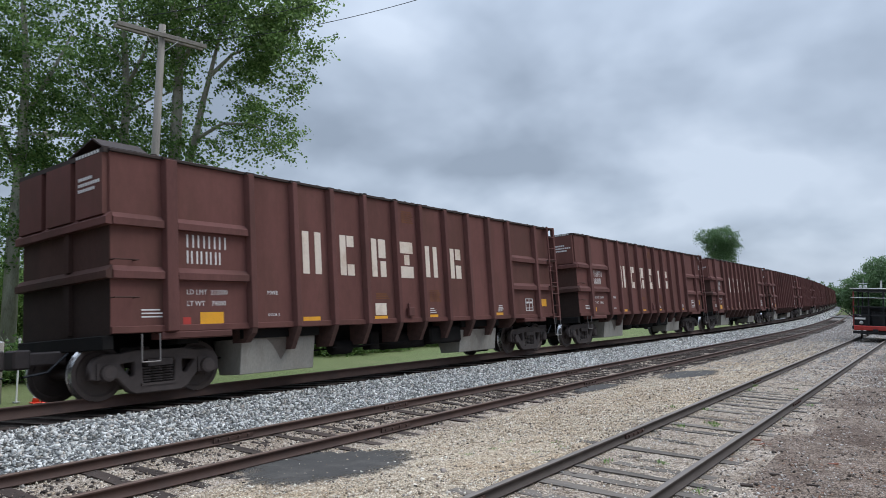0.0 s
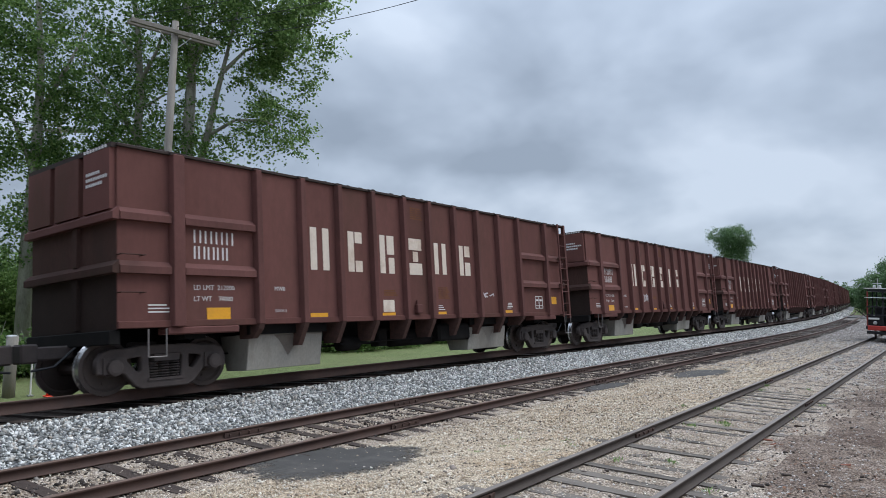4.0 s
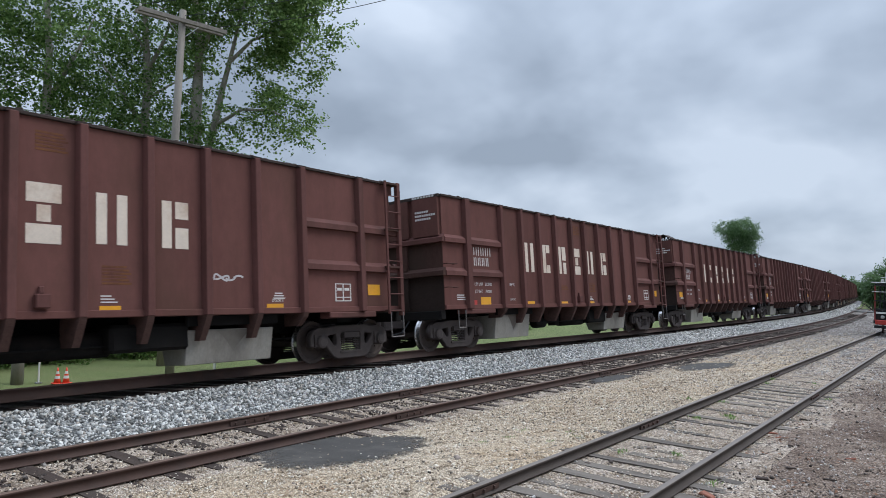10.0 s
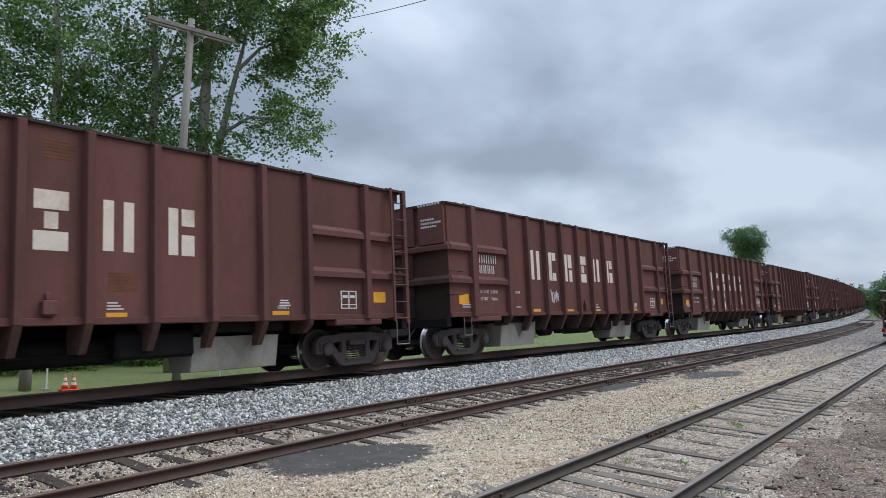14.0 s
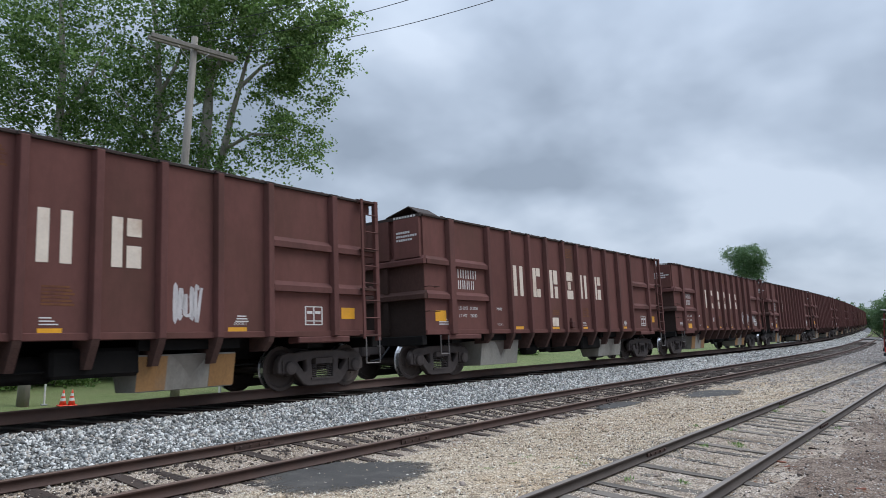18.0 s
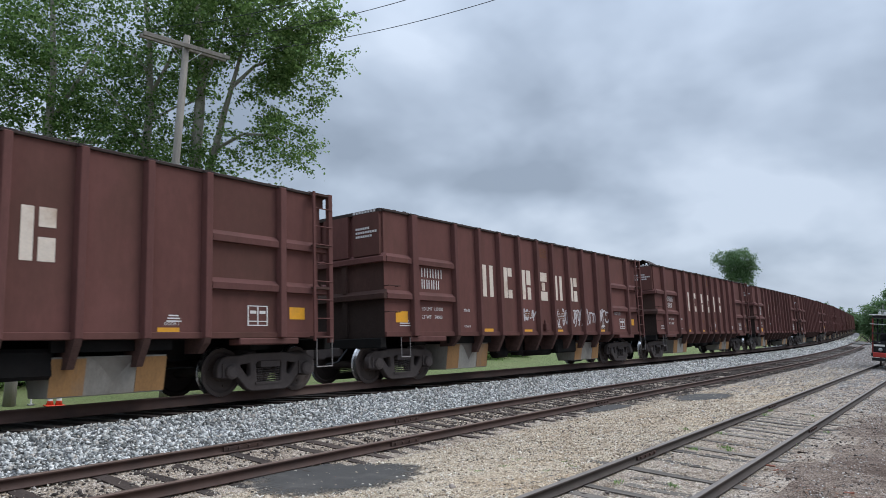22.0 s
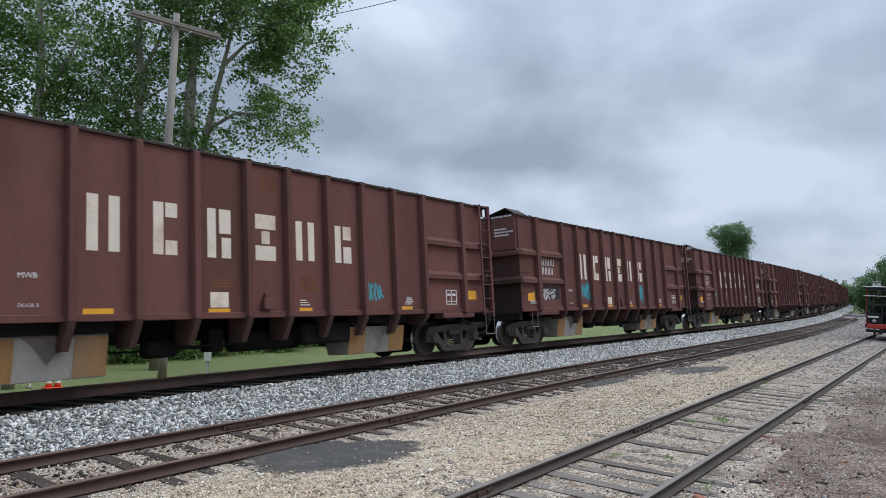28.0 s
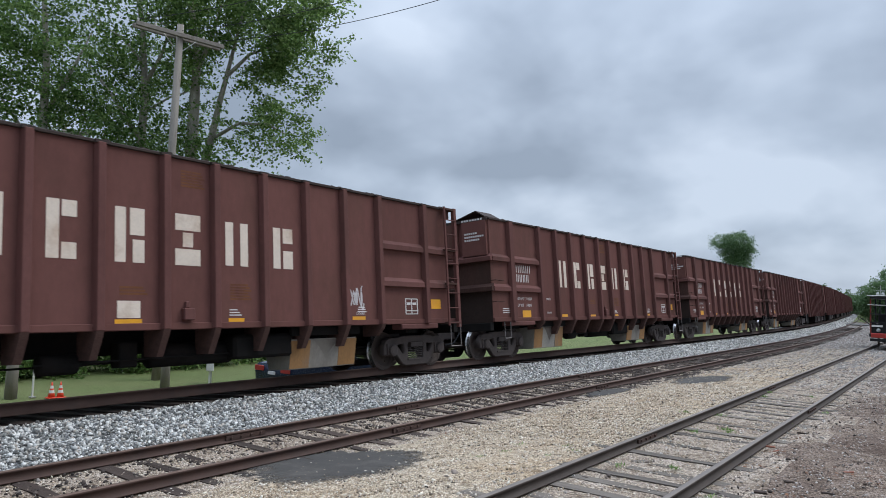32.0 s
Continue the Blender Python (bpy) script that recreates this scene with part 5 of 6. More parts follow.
for k in (0, 2, 3, 5, 6, 9, 12, 14, 16, 19, 21, 22, 24):
    part("paper_placard", boxed(SIDE_X + 0.013, SIDE_X + 0.017, near_end(6.66), near_end(7.07), 1.33, 1.62), CREAM, cars[k], "pale tan paper placard")


# ---------------------------------------------------------------- trees and bushes
def limb(bm, pts, r0, r1, n=8):
    """A tapered, bending limb through points."""
    rings = []
    for i, p in enumerate(pts):
        p = Vector(p)
        d = (Vector(pts[min(i + 1, len(pts) - 1)]) - Vector(pts[max(i - 1, 0)])).normalized()
        turn = d.to_track_quat("Z", "Y").to_matrix()
        r = r0 + (r1 - r0) * i / (len(pts) - 1)
        rings.append([bm.verts.new(p + turn @ Vector((r * math.cos(2 * math.pi * k / n), r * math.sin(2 * math.pi * k / n), 0))) for k in range(n)])
    for a, b in zip(rings[:-1], rings[1:]):
        for k in range(n):
            bm.faces.new((a[k], a[(k + 1) % n], b[(k + 1) % n], b[k]))
    bm.faces.new(rings[0][::-1])
    bm.faces.new(rings[-1])


def leaves(name, lobes, per_m3, size, mat, seed, clump=0.42, per_clump=16, droop=0.3, hollow=0.35, gaps=-0.08):
    """A crown: leaves in clumps that fill the given lobes unevenly, with gaps between the clumps."""
    rng = np.random.default_rng(seed)
    out = []
    for cx, cy, cz, r in lobes:
        n = max(6, int(per_m3 * r**3))
        d = rng.normal(size=(n, 3))
        d /= np.linalg.norm(d, axis=1)[:, None]
        rad = r * (hollow + (1 - hollow) * rng.random(n) ** 0.5) * rng.uniform(0.86, 1.14, n)
        out.append(np.array([cx, cy, cz]) + d * rad[:, None] * np.array([1, 1, 0.92]))
    c = np.concatenate(out)
    keep = np.array([noise.noise(Vector(p) * 0.75) + 0.35 * noise.noise(Vector(p) * 2.1) for p in c]) > gaps
    c = c[keep]
    n = len(c) * per_clump
    base = np.repeat(c, per_clump, 0)
    # each clump is a flat, slightly tilted spray of leaves
    off = np.clip(rng.normal(size=(n, 3)), -1.7, 1.7) * clump * np.array([0.8, 0.8, 0.2])
    tilt = np.repeat(rng.normal(0, 0.45, (len(c), 2)), per_clump, 0)
    off[:, 2] += (off[:, :2] * tilt).sum(1) - 0.25 * (off[:, :2] ** 2).sum(1) / clump
    p = base + off
    u = rng.normal(size=(n, 3))
    u[:, 2] = u[:, 2] * 0.6 - droop
    u /= np.linalg.norm(u, axis=1)[:, None]
    v = np.cross(u, rng.normal(size=(n, 3)))
    v /= np.linalg.norm(v, axis=1)[:, None]
    s = size * rng.uniform(0.6, 1.3, n)[:, None]
    q = np.stack([p - u * s * 0.5, p + v * s * 0.34 - u * s * 0.05, p + u * s * 0.5, p - v * s * 0.34 - u * s * 0.05], 1).reshape(-1, 3)
    return raw_mesh(name, q, np.arange(len(q)).reshape(-1, 4), [mat])


def tree(base, limbs, lobes, per_m3, size, mat, seed, label, bark=None, **more):
    t = thing("tree", None, label, "tree")
    bm = bmesh.new()
    for pts, r0, r1 in limbs:
        limb(bm, pts, r0, r1)
    part("trunk", bm, bark or BARK, t, smooth=True)
    link_mesh("crown", leaves("crown", lobes, per_m3, size, mat, seed, **more), t, label="leafy green crown with gaps of sky")
    return t


G_BACK = -1.22
tree((-25.7, 17.1, G_BACK), [
    ([(-25.9, 17.1, G_BACK), (-25.8, 17.1, 3.0), (-25.72, 17.08, 7.0), (-25.56, 17.0, 9.8), (-25.45, 16.93, 11.65), (-25.67, 16.6, 14.0), (-25.7, 16.4, 17.0)], 0.34, 0.08),
    ([(-25.75, 17.1, 4.5), (-25.3, 17.4, 7.0), (-24.99, 17.5, 8.16), (-24.68, 17.6, 9.8), (-24.43, 17.7, 10.86), (-23.65, 18.2, 11.8), (-22.3, 19.1, 12.4)], 0.2, 0.04),
    ([(-24.68, 17.6, 9.8), (-24.37, 17.72, 11.2), (-24.06, 17.84, 12.62), (-23.7, 18.0, 14.5)], 0.11, 0.03),
    ([(-25.5, 16.95, 11.0), (-24.9, 17.2, 12.4), (-24.5, 17.4, 14.2)], 0.12, 0.03),
    ([(-24.99, 17.5, 8.2), (-24.0, 18.1, 8.9), (-23.0, 18.8, 8.9), (-22.2, 19.3, 8.4)], 0.09, 0.02),
    ([(-25.45, 16.93, 11.6), (-26.4, 16.2, 12.8), (-27.3, 15.6, 13.4)], 0.1, 0.02)],
    [(-21.7, 19.5, 12.5, 1.9), (-21.15, 19.85, 13.4, 1.2), (-23.29, 18.37, 12.9, 2.1), (-25.01, 17.12, 13.6, 2.2), (-22.65, 19.1, 8.75, 1.5), (-22.3, 19.25, 10.75, 1.25), (-23.3, 18.6, 10.6, 1.1), (-23.9, 18.2, 9.0, 1.3),
     (-23.24, 18.17, 15.4, 1.8), (-25.72, 16.39, 15.9, 2.0), (-22.0, 19.2, 14.6, 1.5), (-24.2, 18.1, 7.4, 1.2), (-24.5, 17.9, 10.4, 1.2), (-25.7, 17.3, 8.6, 1.1), (-25.9, 16.9, 10.6, 1.2)],
    22, 0.142, LEAF, 3, "tall sycamore with pale limbs and a leafy green crown", per_clump=48, gaps=-0.10, clump=0.38)
tree((-27.9, 15.6, G_BACK), [
    ([(-28.0, 15.8, G_BACK), (-27.8, 15.85, 3.0), (-27.5, 15.83, 6.9), (-27.26, 15.8, 9.7), (-27.31, 15.56, 12.5), (-27.65, 15.1, 16.0)], 0.3, 0.07),
    ([(-27.4, 15.8, 8.0), (-28.3, 15.2, 9.6), (-29.4, 14.3, 11.4)], 0.12, 0.03),
    ([(-27.3, 15.7, 10.2), (-26.6, 16.0, 11.6), (-26.2, 16.2, 13.0)], 0.1, 0.03),
    ([(-27.3, 15.8, 9.2), (-26.5, 16.4, 9.9), (-25.9, 16.9, 10.2)], 0.07, 0.02),
    ([(-27.3, 15.7, 11.2), (-28.2, 15.2, 12.4), (-29.3, 14.8, 13.0)], 0.08, 0.02),
    ([(-27.45, 15.83, 7.4), (-28.4, 15.6, 8.2), (-29.3, 15.2, 8.4)], 0.07, 0.02)],
    [(-27.2, 16.3, 12.78, 2.6), (-28.4, 15.4, 9.3, 2.1), (-26.6, 17.0, 8.9, 1.2), (-28.6, 15.0, 15.6, 2.1), (-27.0, 16.2, 6.9, 1.7), (-28.9, 15.0, 6.6, 1.9), (-27.6, 16.0, 4.4, 2.0), (-29.6, 15.4, 3.6, 2.2), (-26.8, 17.4, 5.0, 1.6), (-26.8, 16.6, 9.8, 1.3), (-28.0, 15.8, 7.8, 1.7), (-26.3, 17.2, 7.2, 1.3)],
    14, 0.148, LEAF_DARK, 4, "dense dark green broadleaf tree behind the track", per_clump=42, gaps=-0.04, clump=0.4)
tree((-31.2, 13.4, G_BACK), [
    ([(-31.3, 13.5, G_BACK), (-31.1, 13.4, 4.0), (-30.8, 13.4, 8.0), (-30.6, 13.3, 11.0), (-30.8, 13.0, 15.0)], 0.32, 0.08),
    ([(-30.9, 13.4, 6.5), (-31.8, 12.9, 8.6), (-32.8, 12.0, 10.5)], 0.13, 0.03),
    ([(-30.7, 13.4, 9.0), (-29.8, 14.0, 11.0), (-29.2, 14.4, 12.6)], 0.12, 0.03)],
    [(-29.6, 14.2, 12.0, 2.9), (-30.8, 13.6, 9.3, 2.3), (-31.2, 12.9, 13.4, 2.6), (-31.4, 12.6, 16.0, 2.0), (-33.3, 11.4, 12.4, 3.3), (-33.1, 11.7, 8.8, 2.5), (-31.2, 13.3, 6.6, 1.9), (-35.7, 9.6, 12.5, 3.5), (-34.5, 10.6, 7.0, 2.4), (-32.2, 12.4, 4.4, 2.4), (-35.0, 10.0, 3.6, 2.4), (-30.6, 14.2, 4.2, 2.2), (-37.5, 8.0, 9.0, 3.0), (-29.6, 14.6, 8.2, 1.9), (-31.5, 13.0, 9.8, 1.8), (-33.0, 12.0, 7.0, 2.0), (-30.2, 14.2, 6.4, 1.8)],
    10.5, 0.152, LEAF_DARK, 5, "dense green broadleaf tree with a spreading crown", per_clump=40, gaps=-0.02)


def bush(x, y, r, h, seed, label="low green bush along the lawn"):
    b = thing("bush", pose(x, y, G_BACK), label, "bush", "bushes along the lawn")
    rng = random.Random(seed)
    bm = bmesh.new()
    for k in range(5):
        a = rng.uniform(0, 6.28)
        limb(bm, [(0.1 * math.cos(a), 0.1 * math.sin(a), -0.05), (r * 0.4 * math.cos(a), r * 0.4 * math.sin(a), h * 0.5), (r * 0.7 * math.cos(a), r * 0.7 * math.sin(a), h * 0.9)], 0.03, 0.008, 5)
    part("stem", bm, BARK, b)
    lobes = [(rng.uniform(-r, r) * 0.6, rng.uniform(-r, r) * 0.6, h * rng.uniform(0.15, 0.55), h * rng.uniform(0.3, 0.45)) for _ in range(7)]
    link_mesh("foliage", leaves("foliage", lobes, 80, 0.14, rng.choice((LEAF, LEAF_DARK)), seed, clump=0.25, per_clump=14, hollow=0.2, gaps=-0.5), b)


rb = random.Random(9)
for i in range(34):
    y = 3 + i * 1.25 + rb.uniform(-0.5, 0.5)
    bush(-25.5 - rb.uniform(0, 1.0), y, rb.uniform(1.0, 1.5), rb.uniform(1.5, 2.4), 100 + i)
for i in range(9):
    bush(-37.0 - 0.35 * i, 9.5 + 1.9 * i, 2.6, 4.6 + 0.3 * (i % 3), 160 + i, "tall dark green shrub behind the trees")
for i in range(6):
    bush(-29.5 - i * 0.5, 46 + i * 5.0, 2.0, 2.4, 140 + i, "overgrown green bush beyond the lawn")


def far_tree(x, y, lobes, seed, base=-0.6, label="distant green tree", size=0.3, per=9.0, gaps=-0.08, hollow=0.2):
    t = thing("tree", pose(x, y, base), label, "tree", "distant trees")
    top = max(l[2] for l in lobes)
    bm = bmesh.new()
    limb(bm, [(0, 0, -0.3), (0.1, 0, top * 0.4), (0, 0, top)], 0.35, 0.1, 7)
    for l in lobes[:4]:
        limb(bm, [(0, 0, top * 0.45), (l[0] * 0.5, l[1] * 0.5, (top * 0.45 + l[2]) / 2), (l[0], l[1], l[2])], 0.14, 0.04, 5)
    part("trunk", bm, BARK, t)
    link_mesh("crown", leaves("crown", lobes, per, size, LEAF_FAR, seed, clump=0.65, per_clump=30, hollow=hollow, gaps=gaps), t)


far_tree(-35.6, 145.4, [(-2.3, 0, 14.9, 1.7), (1.3, 0, 14.6, 2.4), (2.2, 0.5, 12.9, 2.0), (0.2, 0, 12.9, 2.4), (-0.6, 0.4, 14.6, 1.6), (1.0, 0, 10.9, 2.2)], 31, label="lone green tree standing beyond the train", size=0.24, per=16.0, gaps=-0.3, hollow=0.45)
rt = random.Random(77)
for i, (x, y, h, w) in enumerate(((-11.8, 138, 7.8, 3.6), (-8.4, 140, 10.2, 4.4), (-4.4, 137, 11.2, 4.6), (-0.5, 139, 11.6, 4.4), (3.6, 136, 9.2, 4.2), (8.0, 140, 9.8, 4.6), (-6.5, 134, 5.6, 3.0), (-2.4, 133, 5.8, 3.2), (1.8, 133, 6.0, 3.2), (6.5, 133, 6.0, 3.4))):
    x, h = x + 1.9, h * 0.99
    far_tree(x, y, [(rt.uniform(-0.3, 0.3) * w, rt.uniform(-0.3, 0.3) * w, h * f, w * g) for f, g in ((0.84, 0.5), (0.7, 0.66), (0.62, 0.7), (0.45, 0.74), (0.4, 0.72), (0.2, 0.7))], 50 + i, label="rounded green tree at the end of the yard", size=0.26, per=8.0, gaps=-0.4, hollow=0.55)
for i in range(9):
    x, y = -42 + i * 3.4, 262 + rt.uniform(-6, 6)
    h = 9.0 - 0.35 * i + rt.uniform(-0.8, 0.8)
    far_tree(x, y, [(rt.uniform(-1, 1), rt.uniform(-1, 1), h * f, 3.0 * g) for f, g in ((0.85, 0.7), (0.6, 1.0), (0.55, 0.9), (0.3, 1.0))], 80 + i, label="far hazy green tree on the horizon", size=0.5, per=3.0)


# ---------------------------------------------------------------- utility poles and wires
def insulator(bm, x, y, z):
    for a, b, r in ((0, 0.09, 0.012), (0.05, 0.08, 0.035), (0.09, 0.13, 0.045), (0.13, 0.16, 0.03)):
        rod(bm, (x, y, z + a), (x, y, z + b), r, 8)


def utility_pole(x, y, base, top, arm_turn, arm, lean, label):
    p = thing("utility_pole", pose(x, y, base), label, "utility pole", "utility poles")
    h = top - base
    bm = bmesh.new()
    limb(bm, [(0, 0, -0.4), (lean * 0.5, 0, h * 0.5), (lean, 0, h)], 0.17, 0.12, 12)
    part("pole", bm, POLE, p, smooth=True)
    a = radians(arm_turn)
    for k, off in enumerate((-0.16, 0.16)):
        m = pose(lean, 0, h - 0.42) @ Matrix.Rotation(a, 4, "Z") @ Matrix.Translation((0, off, 0))
        part("crossarm", boxed(-arm, arm, -0.06, 0.06, -0.075, 0.075), POLE, p, m=m, bevel=0.01, label="grey weathered wooden crossarm")
    for s in (-1, 1):
        e = Vector((math.cos(a), math.sin(a), 0)) * s * arm * 0.38
        part("brace", rods([((lean + e.x, e.y, h - 0.45), (lean, 0, h - 1.05))], 0.02), METAL, p)
        for f in (0.55, 0.93):
            bm = bmesh.new()
            d = Vector((math.cos(a), math.sin(a), 0)) * s * arm * f
            insulator(bm, lean + d.x, d.y, h - 0.34)
            part("insulator", bm, WHITE_PAINT, p, label="white glass insulator")
    return p


utility_pole(-22.75, 14.25, G_BACK, 11.5, 79.6, 1.6, 0.2, "grey wooden utility pole with a double crossarm")
utility_pole(-41.4, 19.2, G_BACK, 11.0, 37.5, 1.6, 0.0, "slim wooden utility pole behind the trees")


def wire(p, q, sag, label="thin dark overhead wire"):
    """A hanging wire between two points."""
    bm = bmesh.new()
    pts = []
    for i in range(25):
        f = i / 24
        v = Vector(p).lerp(Vector(q), f)
        v.z -= sag * 4 * f * (1 - f)
        pts.append(v)
    limb(bm, pts, 0.011, 0.011, 5)
    tagged(part("overhead_wire", bm, WIRE), label, "wire", "overhead wires")


for d in (1.45, 0.0, -1.45):
    a = Vector((-22.55 + 0.18 * d, 14.25 + 0.98 * d, 11.3))
    wire(a, a + Vector((17.6, 2.3, 1.3)), 0.75)
for k in range(3):
    a = Vector((-41.4 + 0.8 * k, 19.2 + 0.6 * k, 10.85 - 0.1 * k))
    wire(a, (-52.0 + 0.6 * k, 4.0, 12.3 - 0.2 * k), 0.3)
    wire(a, (-34.6 + 0.4 * k, 21.5, 7.4 - 0.3 * k), 0.1)


# ---------------------------------------------------------------- things on the lawn
def traffic_cone(x, y):
    c = thing("traffic_cone", pose(x, y, G_BACK), "orange-red traffic cone with white bands", "traffic cone", "cones on the lawn")
    part("base", boxed(-0.13, 0.13, -0.13, 0.13, 0, 0.03), CONE_RED, c, bevel=0.01)
    bm = bmesh.new()
    lathe(bm, [(0.03, 0.098), (0.15, 0.075), (0.23, 0.058), (0.28, 0.048), (0.36, 0.032), (0.46, 0.015)], 16, "z", [0, 1, 0, 1, 0])
    part("body", bm, [CONE_RED, WHITE_PAINT], c, smooth=True)


traffic_cone(-20.88, 9.83)
traffic_cone(-20.80, 10.04)


def marker_post(x, y, h, label):
    m = thing("marker_post", pose(x, y, G_BACK), label, "marker post")
    part("foot", boxed(-0.07, 0.07, -0.07, 0.07, 0, 0.03), METAL, m)
    part("post", boxed(-0.022, 0.022, -0.022, 0.022, 0.03, h), WHITE_PAINT, m, bevel=0.006)
    part("cap", boxed(-0.035, 0.035, -0.035, 0.035, h, h + 0.05), WHITE_PAINT, m)


marker_post(-21.3, 9.5, 1.75, "slim white marker post in the grass")


def wood_post(x, y, h, r, label):
    p = thing("wood_post", pose(x, y, G_BACK), label, "post", "wooden posts")
    bm = bmesh.new()
    limb(bm, [(0, 0, -0.2), (0.01, 0, h * 0.5), (0.02, 0.01, h)], r, r * 0.9, 10)
    part("post", bm, POLE, p, smooth=True)
    bm = bmesh.new()
    lathe(bm, [(h, r * 0.95), (h + 0.03, r * 0.6)], 10, "z")
    part("cap", bm, METAL, p)


wood_post(-20.7, 13.28, 1.9, 0.15, "stout grey wooden post in the lawn")
wood_post(-21.6, 9.05, 1.7, 0.17, "stout grey wooden post in the lawn")


def meter_stand(x, y):
    m = thing("meter_stand", pose(x, y, G_BACK, 0, 0, -35), "pale metal meter box on two legs", "meter box")
    for s in (-1, 1):
        part("leg", boxed(s * 0.2 - 0.03, s * 0.2 + 0.03, -0.03, 0.03, -0.1, 0.46), WHITE_PAINT, m)
    part("crossbar", boxed(-0.22, 0.22, -0.02, 0.02, 0.3, 0.36), METAL, m)
    part("box", boxed(-0.3, 0.32, -0.12, 0.12, 0.46, 0.84), WHITE_PAINT, m, bevel=0.015)
    part("lid", boxed(-0.32, 0.34, -0.14, 0.14, 0.84, 0.87), METAL, m, bevel=0.008)
    part("conduit", rods([((0.1, 0.05, 0), (0.1, 0.05, 0.5))], 0.025), METAL, m)


meter_stand(-20.75, 15.0)


# ---------------------------------------------------------------- the passing car behind the train
def saloon_car():
    c = thing("saloon_car", None, "dark navy saloon car driving behind the train", "car")
    side = [(-2.25, 0.35), (-2.3, 0.7), (-2.2, 0.92), (-1.5, 0.98), (1.0, 0.98), (2.0, 0.86), (2.28, 0.72), (2.32, 0.4), (2.2, 0.25), (-2.15, 0.25)]
    bm = bmesh.new()
    prism(bm, side, "x", -0.88, 0.88)
    part("body", bm, CAR_NAVY, c, bevel=0.05, smooth=False)
    bm = bmesh.new()
    prism(bm, [(-1.75, 0.95), (-1.15, 1.4), (0.25, 1.42), (1.05, 0.95)], "x", -0.74, 0.74)
    part("cabin", bm, GLASS_DARK, c, bevel=0.04)
    part("roof", boxed(-0.7, 0.7, -1.12, 0.22, 1.41, 1.45), CAR_NAVY, c, bevel=0.015)
    for y in (-1.42, 1.38):
        for s in (-1, 1):
            bm = bmesh.new()
            lathe(bm, [(-0.1, 0.22), (-0.09, 0.32), (0.09, 0.32), (0.1, 0.22)], 18, "x")
            w = part("wheel", bm, RUBBER, c, m=pose(s * 0.8, y, 0.32))
            bm = bmesh.new()
            lathe(bm, [(s * 0.08, 0.2), (s * 0.105, 0.19), (s * 0.11, 0.05)], 14, "x")
            part("rim", bm, METAL, w)
    for s in (-1, 1):
        part("tail_light", boxed(s * 0.62 - 0.2, s * 0.62 + 0.2, -2.33, -2.27, 0.7, 0.86), RED, c, bevel=0.01)
        part("headlight", boxed(s * 0.62 - 0.18, s * 0.62 + 0.18, 2.22, 2.3, 0.62, 0.76), WHITE_PAINT, c, bevel=0.02)
        part("mirror", boxed(s * 0.95 - 0.08, s * 0.95 + 0.08, 0.6, 0.72, 0.92, 1.05), CAR_NAVY, c, bevel=0.02)
    part("plate", boxed(-0.16, 0.16, -2.335, -2.3, 0.62, 0.72), WHITE, c, "plain pale plate")
    return c


saloon = saloon_car()


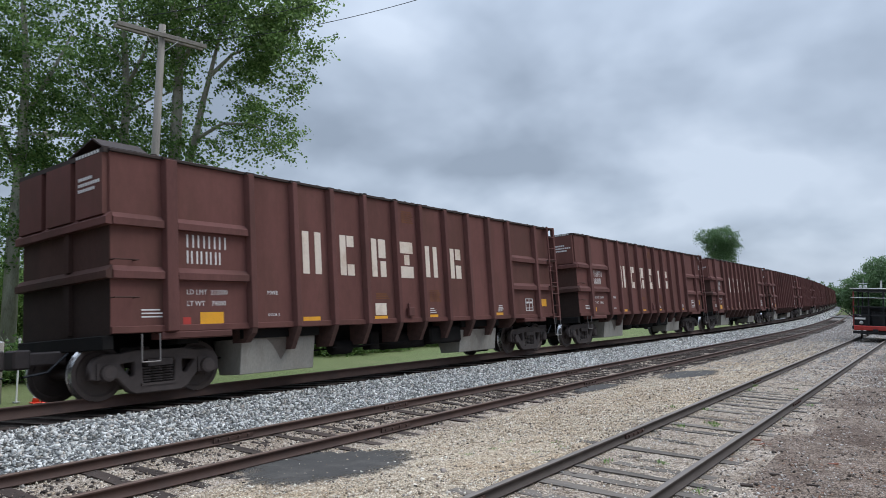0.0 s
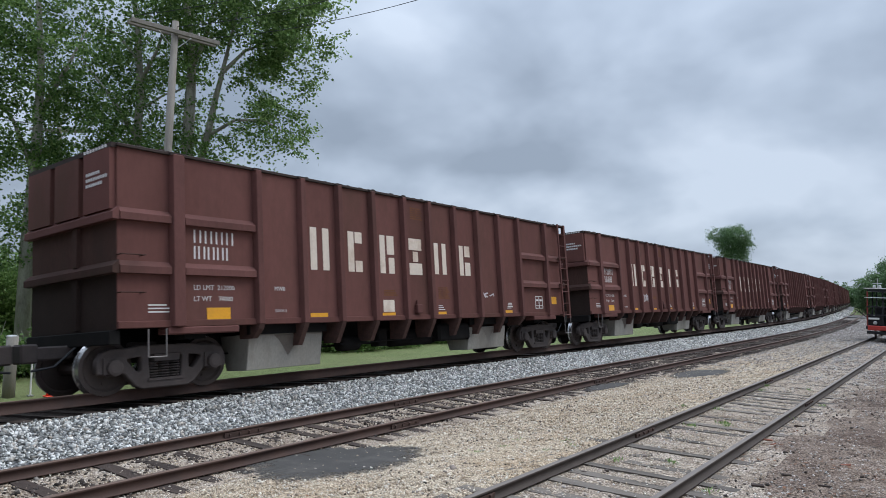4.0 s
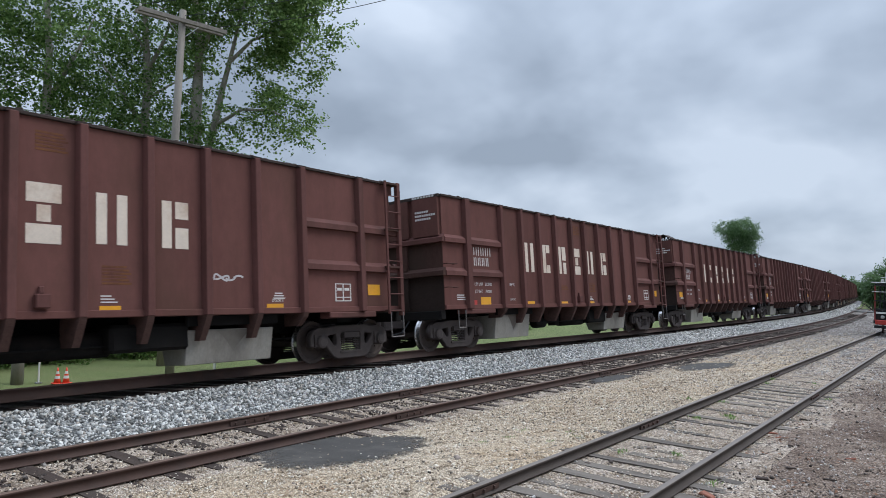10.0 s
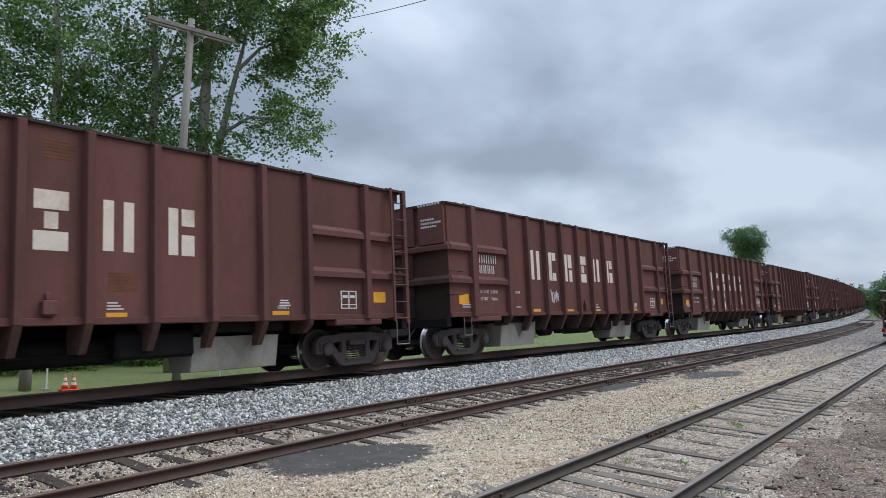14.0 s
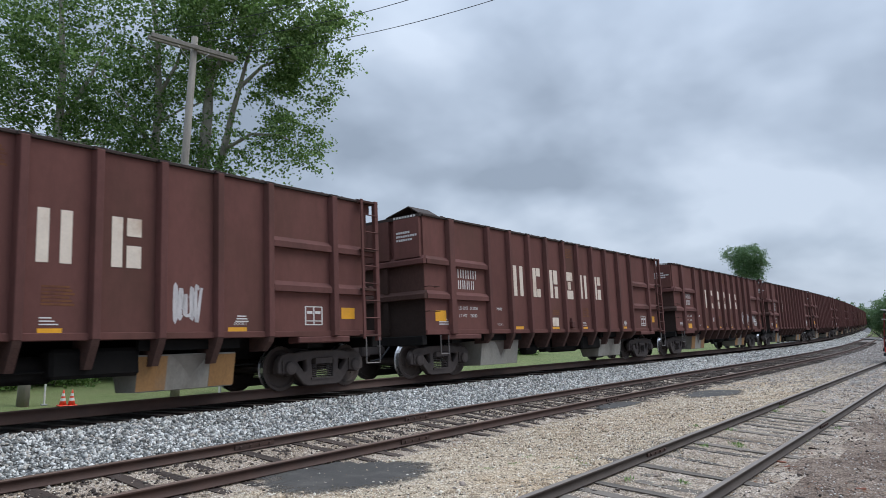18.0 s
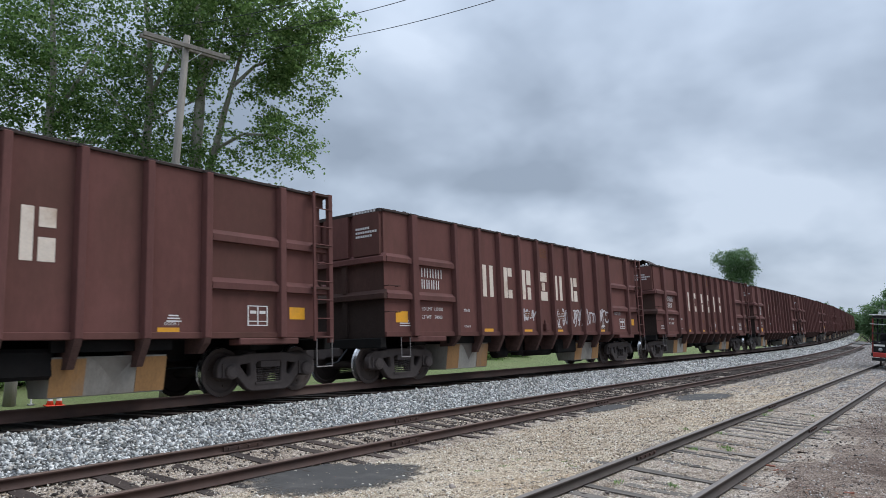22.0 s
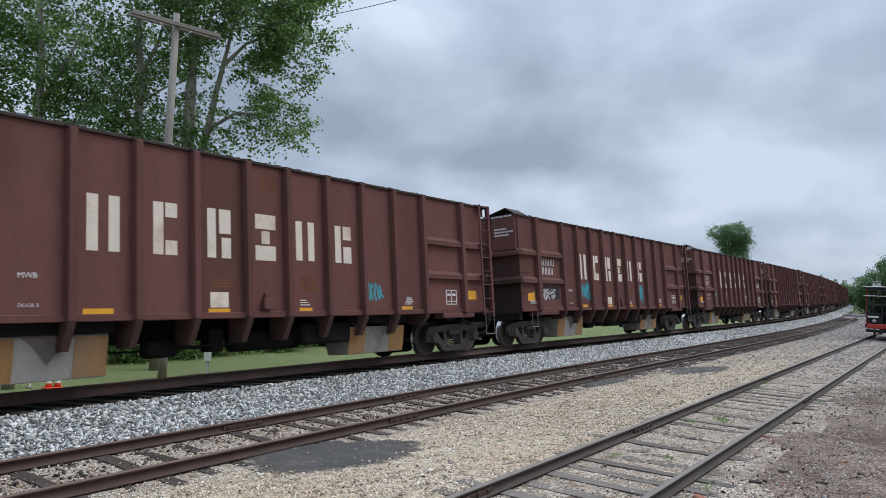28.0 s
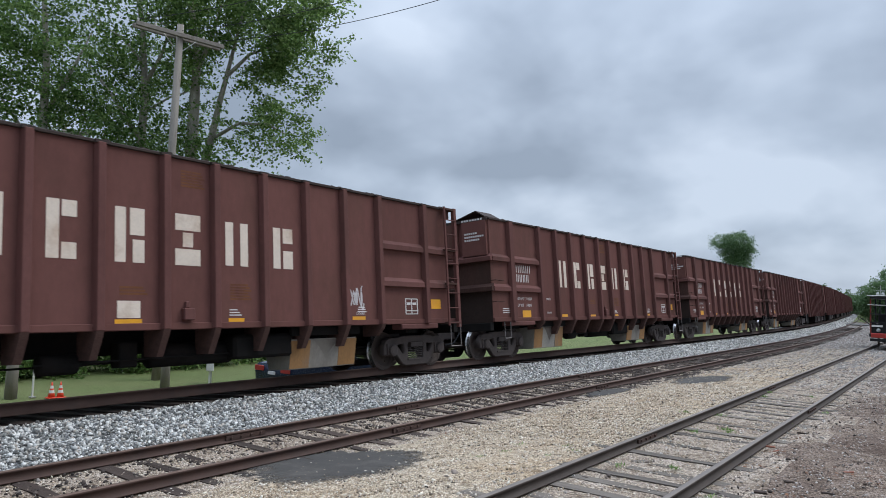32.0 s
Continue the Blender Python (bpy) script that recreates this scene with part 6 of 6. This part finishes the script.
# ---------------------------------------------------------------- rail maintenance car on the siding
def rail_maintenance_car(x, y):
    v = thing("rail_maintenance_car", pose(x, y, Z_SIDE, 0, 0, -0.5), "red and black open rail maintenance car with white roof edges", "rail vehicle")
    part("deck", boxed(-1.15, 1.15, 0, 5.6, 0.55, 0.72), BLACK, v, bevel=0.02)
    part("bumper", boxed(-1.05, 1.05, -0.16, 0.0, 0.5, 0.76), RED, v, bevel=0.03, label="faded red steel bumper")
    part("guard_beam", boxed(-1.1, 1.1, -0.1, 0.02, 0.3, 0.46), BLACK, v, bevel=0.02)
    part("draw_bar", boxed(-0.12, 0.12, -0.4, -0.14, 0.42, 0.58), BLACK, v)
    for yy in (0.9, 4.6):
        bm = bmesh.new()
        lathe(bm, [(-0.8, 0.26), (-0.79, 0.3), (-0.72, 0.33), (-0.7, 0.05), (0.7, 0.05), (0.72, 0.33), (0.79, 0.3), (0.8, 0.26)], 18, "x")
        part("wheelset", bm, WHEEL, v, m=pose(0, yy, 0.3))
    for xx in (-1.08, -0.35, 0.35, 1.08):
        part("front_post", boxed(xx - 0.035, xx + 0.035, 0.02, 0.09, 0.72, 2.65), DULL_RED if abs(xx) > 0.5 else BLACK, v)
    for xx in (-1.08, 1.08):
        for yy in (2.8, 5.5):
            part("post", boxed(xx - 0.035, xx + 0.035, yy - 0.035, yy + 0.035, 0.72, 2.65), BLACK, v)
        part("side_panel", boxed(xx - 0.02, xx + 0.02, 0.3, 2.4, 0.74, 1.35), GREEN if xx > 0 else BLACK, v)
    for z in (1.32, 1.78):
        part("front_rail", boxed(-1.1, 1.1, -0.03, 0.02, z, z + 0.06), BLACK, v)
    part("front_panel", boxed(-1.04, -0.3, 0.1, 0.14, 0.74, 1.3), BLACK, v)
    part("engine_box", boxed(-0.25, 0.45, 0.5, 1.5, 0.72, 1.5), BLACK, v, bevel=0.04)
    part("tool_box", boxed(0.5, 1.02, 0.4, 1.3, 0.9, 1.75), GREEN, v, bevel=0.03)
    part("seat", boxed(-0.9, 0.9, 1.9, 2.3, 0.72, 1.2), BLACK, v, bevel=0.05)
    part("seat_back", boxed(-0.9, 0.9, 2.25, 2.4, 1.2, 1.8), BLACK, v, bevel=0.05)
    part("name_board", boxed(-1.02, -0.5, -0.06, -0.03, 1.1, 1.2), WHITE_PAINT, v, "pale blank board")
    bm = bmesh.new()
    lathe(bm, [(-0.2, 0.05), (-0.18, 0.09), (-0.02, 0.1), (0, 0.07)], 14, "y")
    part("headlight", bm, METAL, v, "round headlight", m=pose(-0.7, 0.02, 0.92))
    part("lower_roof", boxed(-1.22, 1.22, -0.12, 2.9, 2.29, 2.325), WHITE_PAINT, v, bevel=0.01)
    part("upper_roof", boxed(-1.25, 1.25, -0.1, 5.7, 2.80, 2.845), WHITE_PAINT, v, bevel=0.015)
    part("roof_frame", boxed(-1.1, 1.1, 0.0, 5.5, 2.66, 2.77), BLACK, v)
    for xx in (-0.75, -0.5):
        bm = bmesh.new()
        lathe(bm, [(2.86, 0.08), (2.95, 0.08), (3.02, 0.05)], 10, "z")
        part("roof_lamp", bm, METAL, v, m=pose(xx, 0.2, 0))
    part("aerial", rods([((-0.62, 0.3, 2.86), (-0.62, 0.3, 3.4)), ((-0.85, 0.3, 3.1), (-0.4, 0.3, 3.1))], 0.018), METAL, v)
    part("exhaust", rods([((0.2, 1.0, 2.86), (0.2, 1.0, 3.3))], 0.05), METAL, v)
    part("exhaust", rods([((0.95, 1.2, 2.86), (0.95, 1.2, 3.4))], 0.04), METAL, v)
    part("side_rail", rods([((-1.1, 0.1, 1.2), (-1.6, 0.0, 1.6))], 0.025), BLACK, v)


rail_maintenance_car(-2.72, 45.6)

# grade crossing beyond the yard
bm = boxed(-60, 40, 113, 120, -0.6, -0.27)
tagged(part("road", bm, ASPHALT, bevel=0.02), "grey asphalt road crossing the tracks", "road", kind="structure")


# ---------------------------------------------------------------- motion of the train
def motions():
    end = 32.0
    for k, car in cars.items():
        walk(car, [(t, car_pose(k, t)) for t, _ in SURGE])
        # wheels turn while the car is near enough to see them turn
        times = [i / FPS for i in range(int(end * FPS) + 1) if -14 < START + HALF + k * PITCH - run(i / FPS) < 34]
        if len(times) < 2:
            continue
        for truck in car.children:
            if not truck.name.startswith("truck"):
                continue
            for ws in truck.children:
                if ws.name.startswith("wheelset"):
                    at = ws.matrix_basis.translation.copy()
                    rows = [(t, Matrix.Translation(at) @ Matrix.Rotation((run(t) / 0.472) % (2 * math.pi), 4, "X")) for t in times]
                    if times[0] > 0:
                        rows.insert(0, (0.0, rows[0][1]))
                    if times[-1] < end:
                        rows.append((end, rows[-1][1]))
                    walk(ws, rows)
    # the saloon drives by on the far side
    walk(saloon, [(t, pose(-17.6, 6.1 + 11.25 * (t - 31), -1.225)) for t in (0.0, 16.0, 28.0, 30.0, 31.0, 32.0)])


motions()
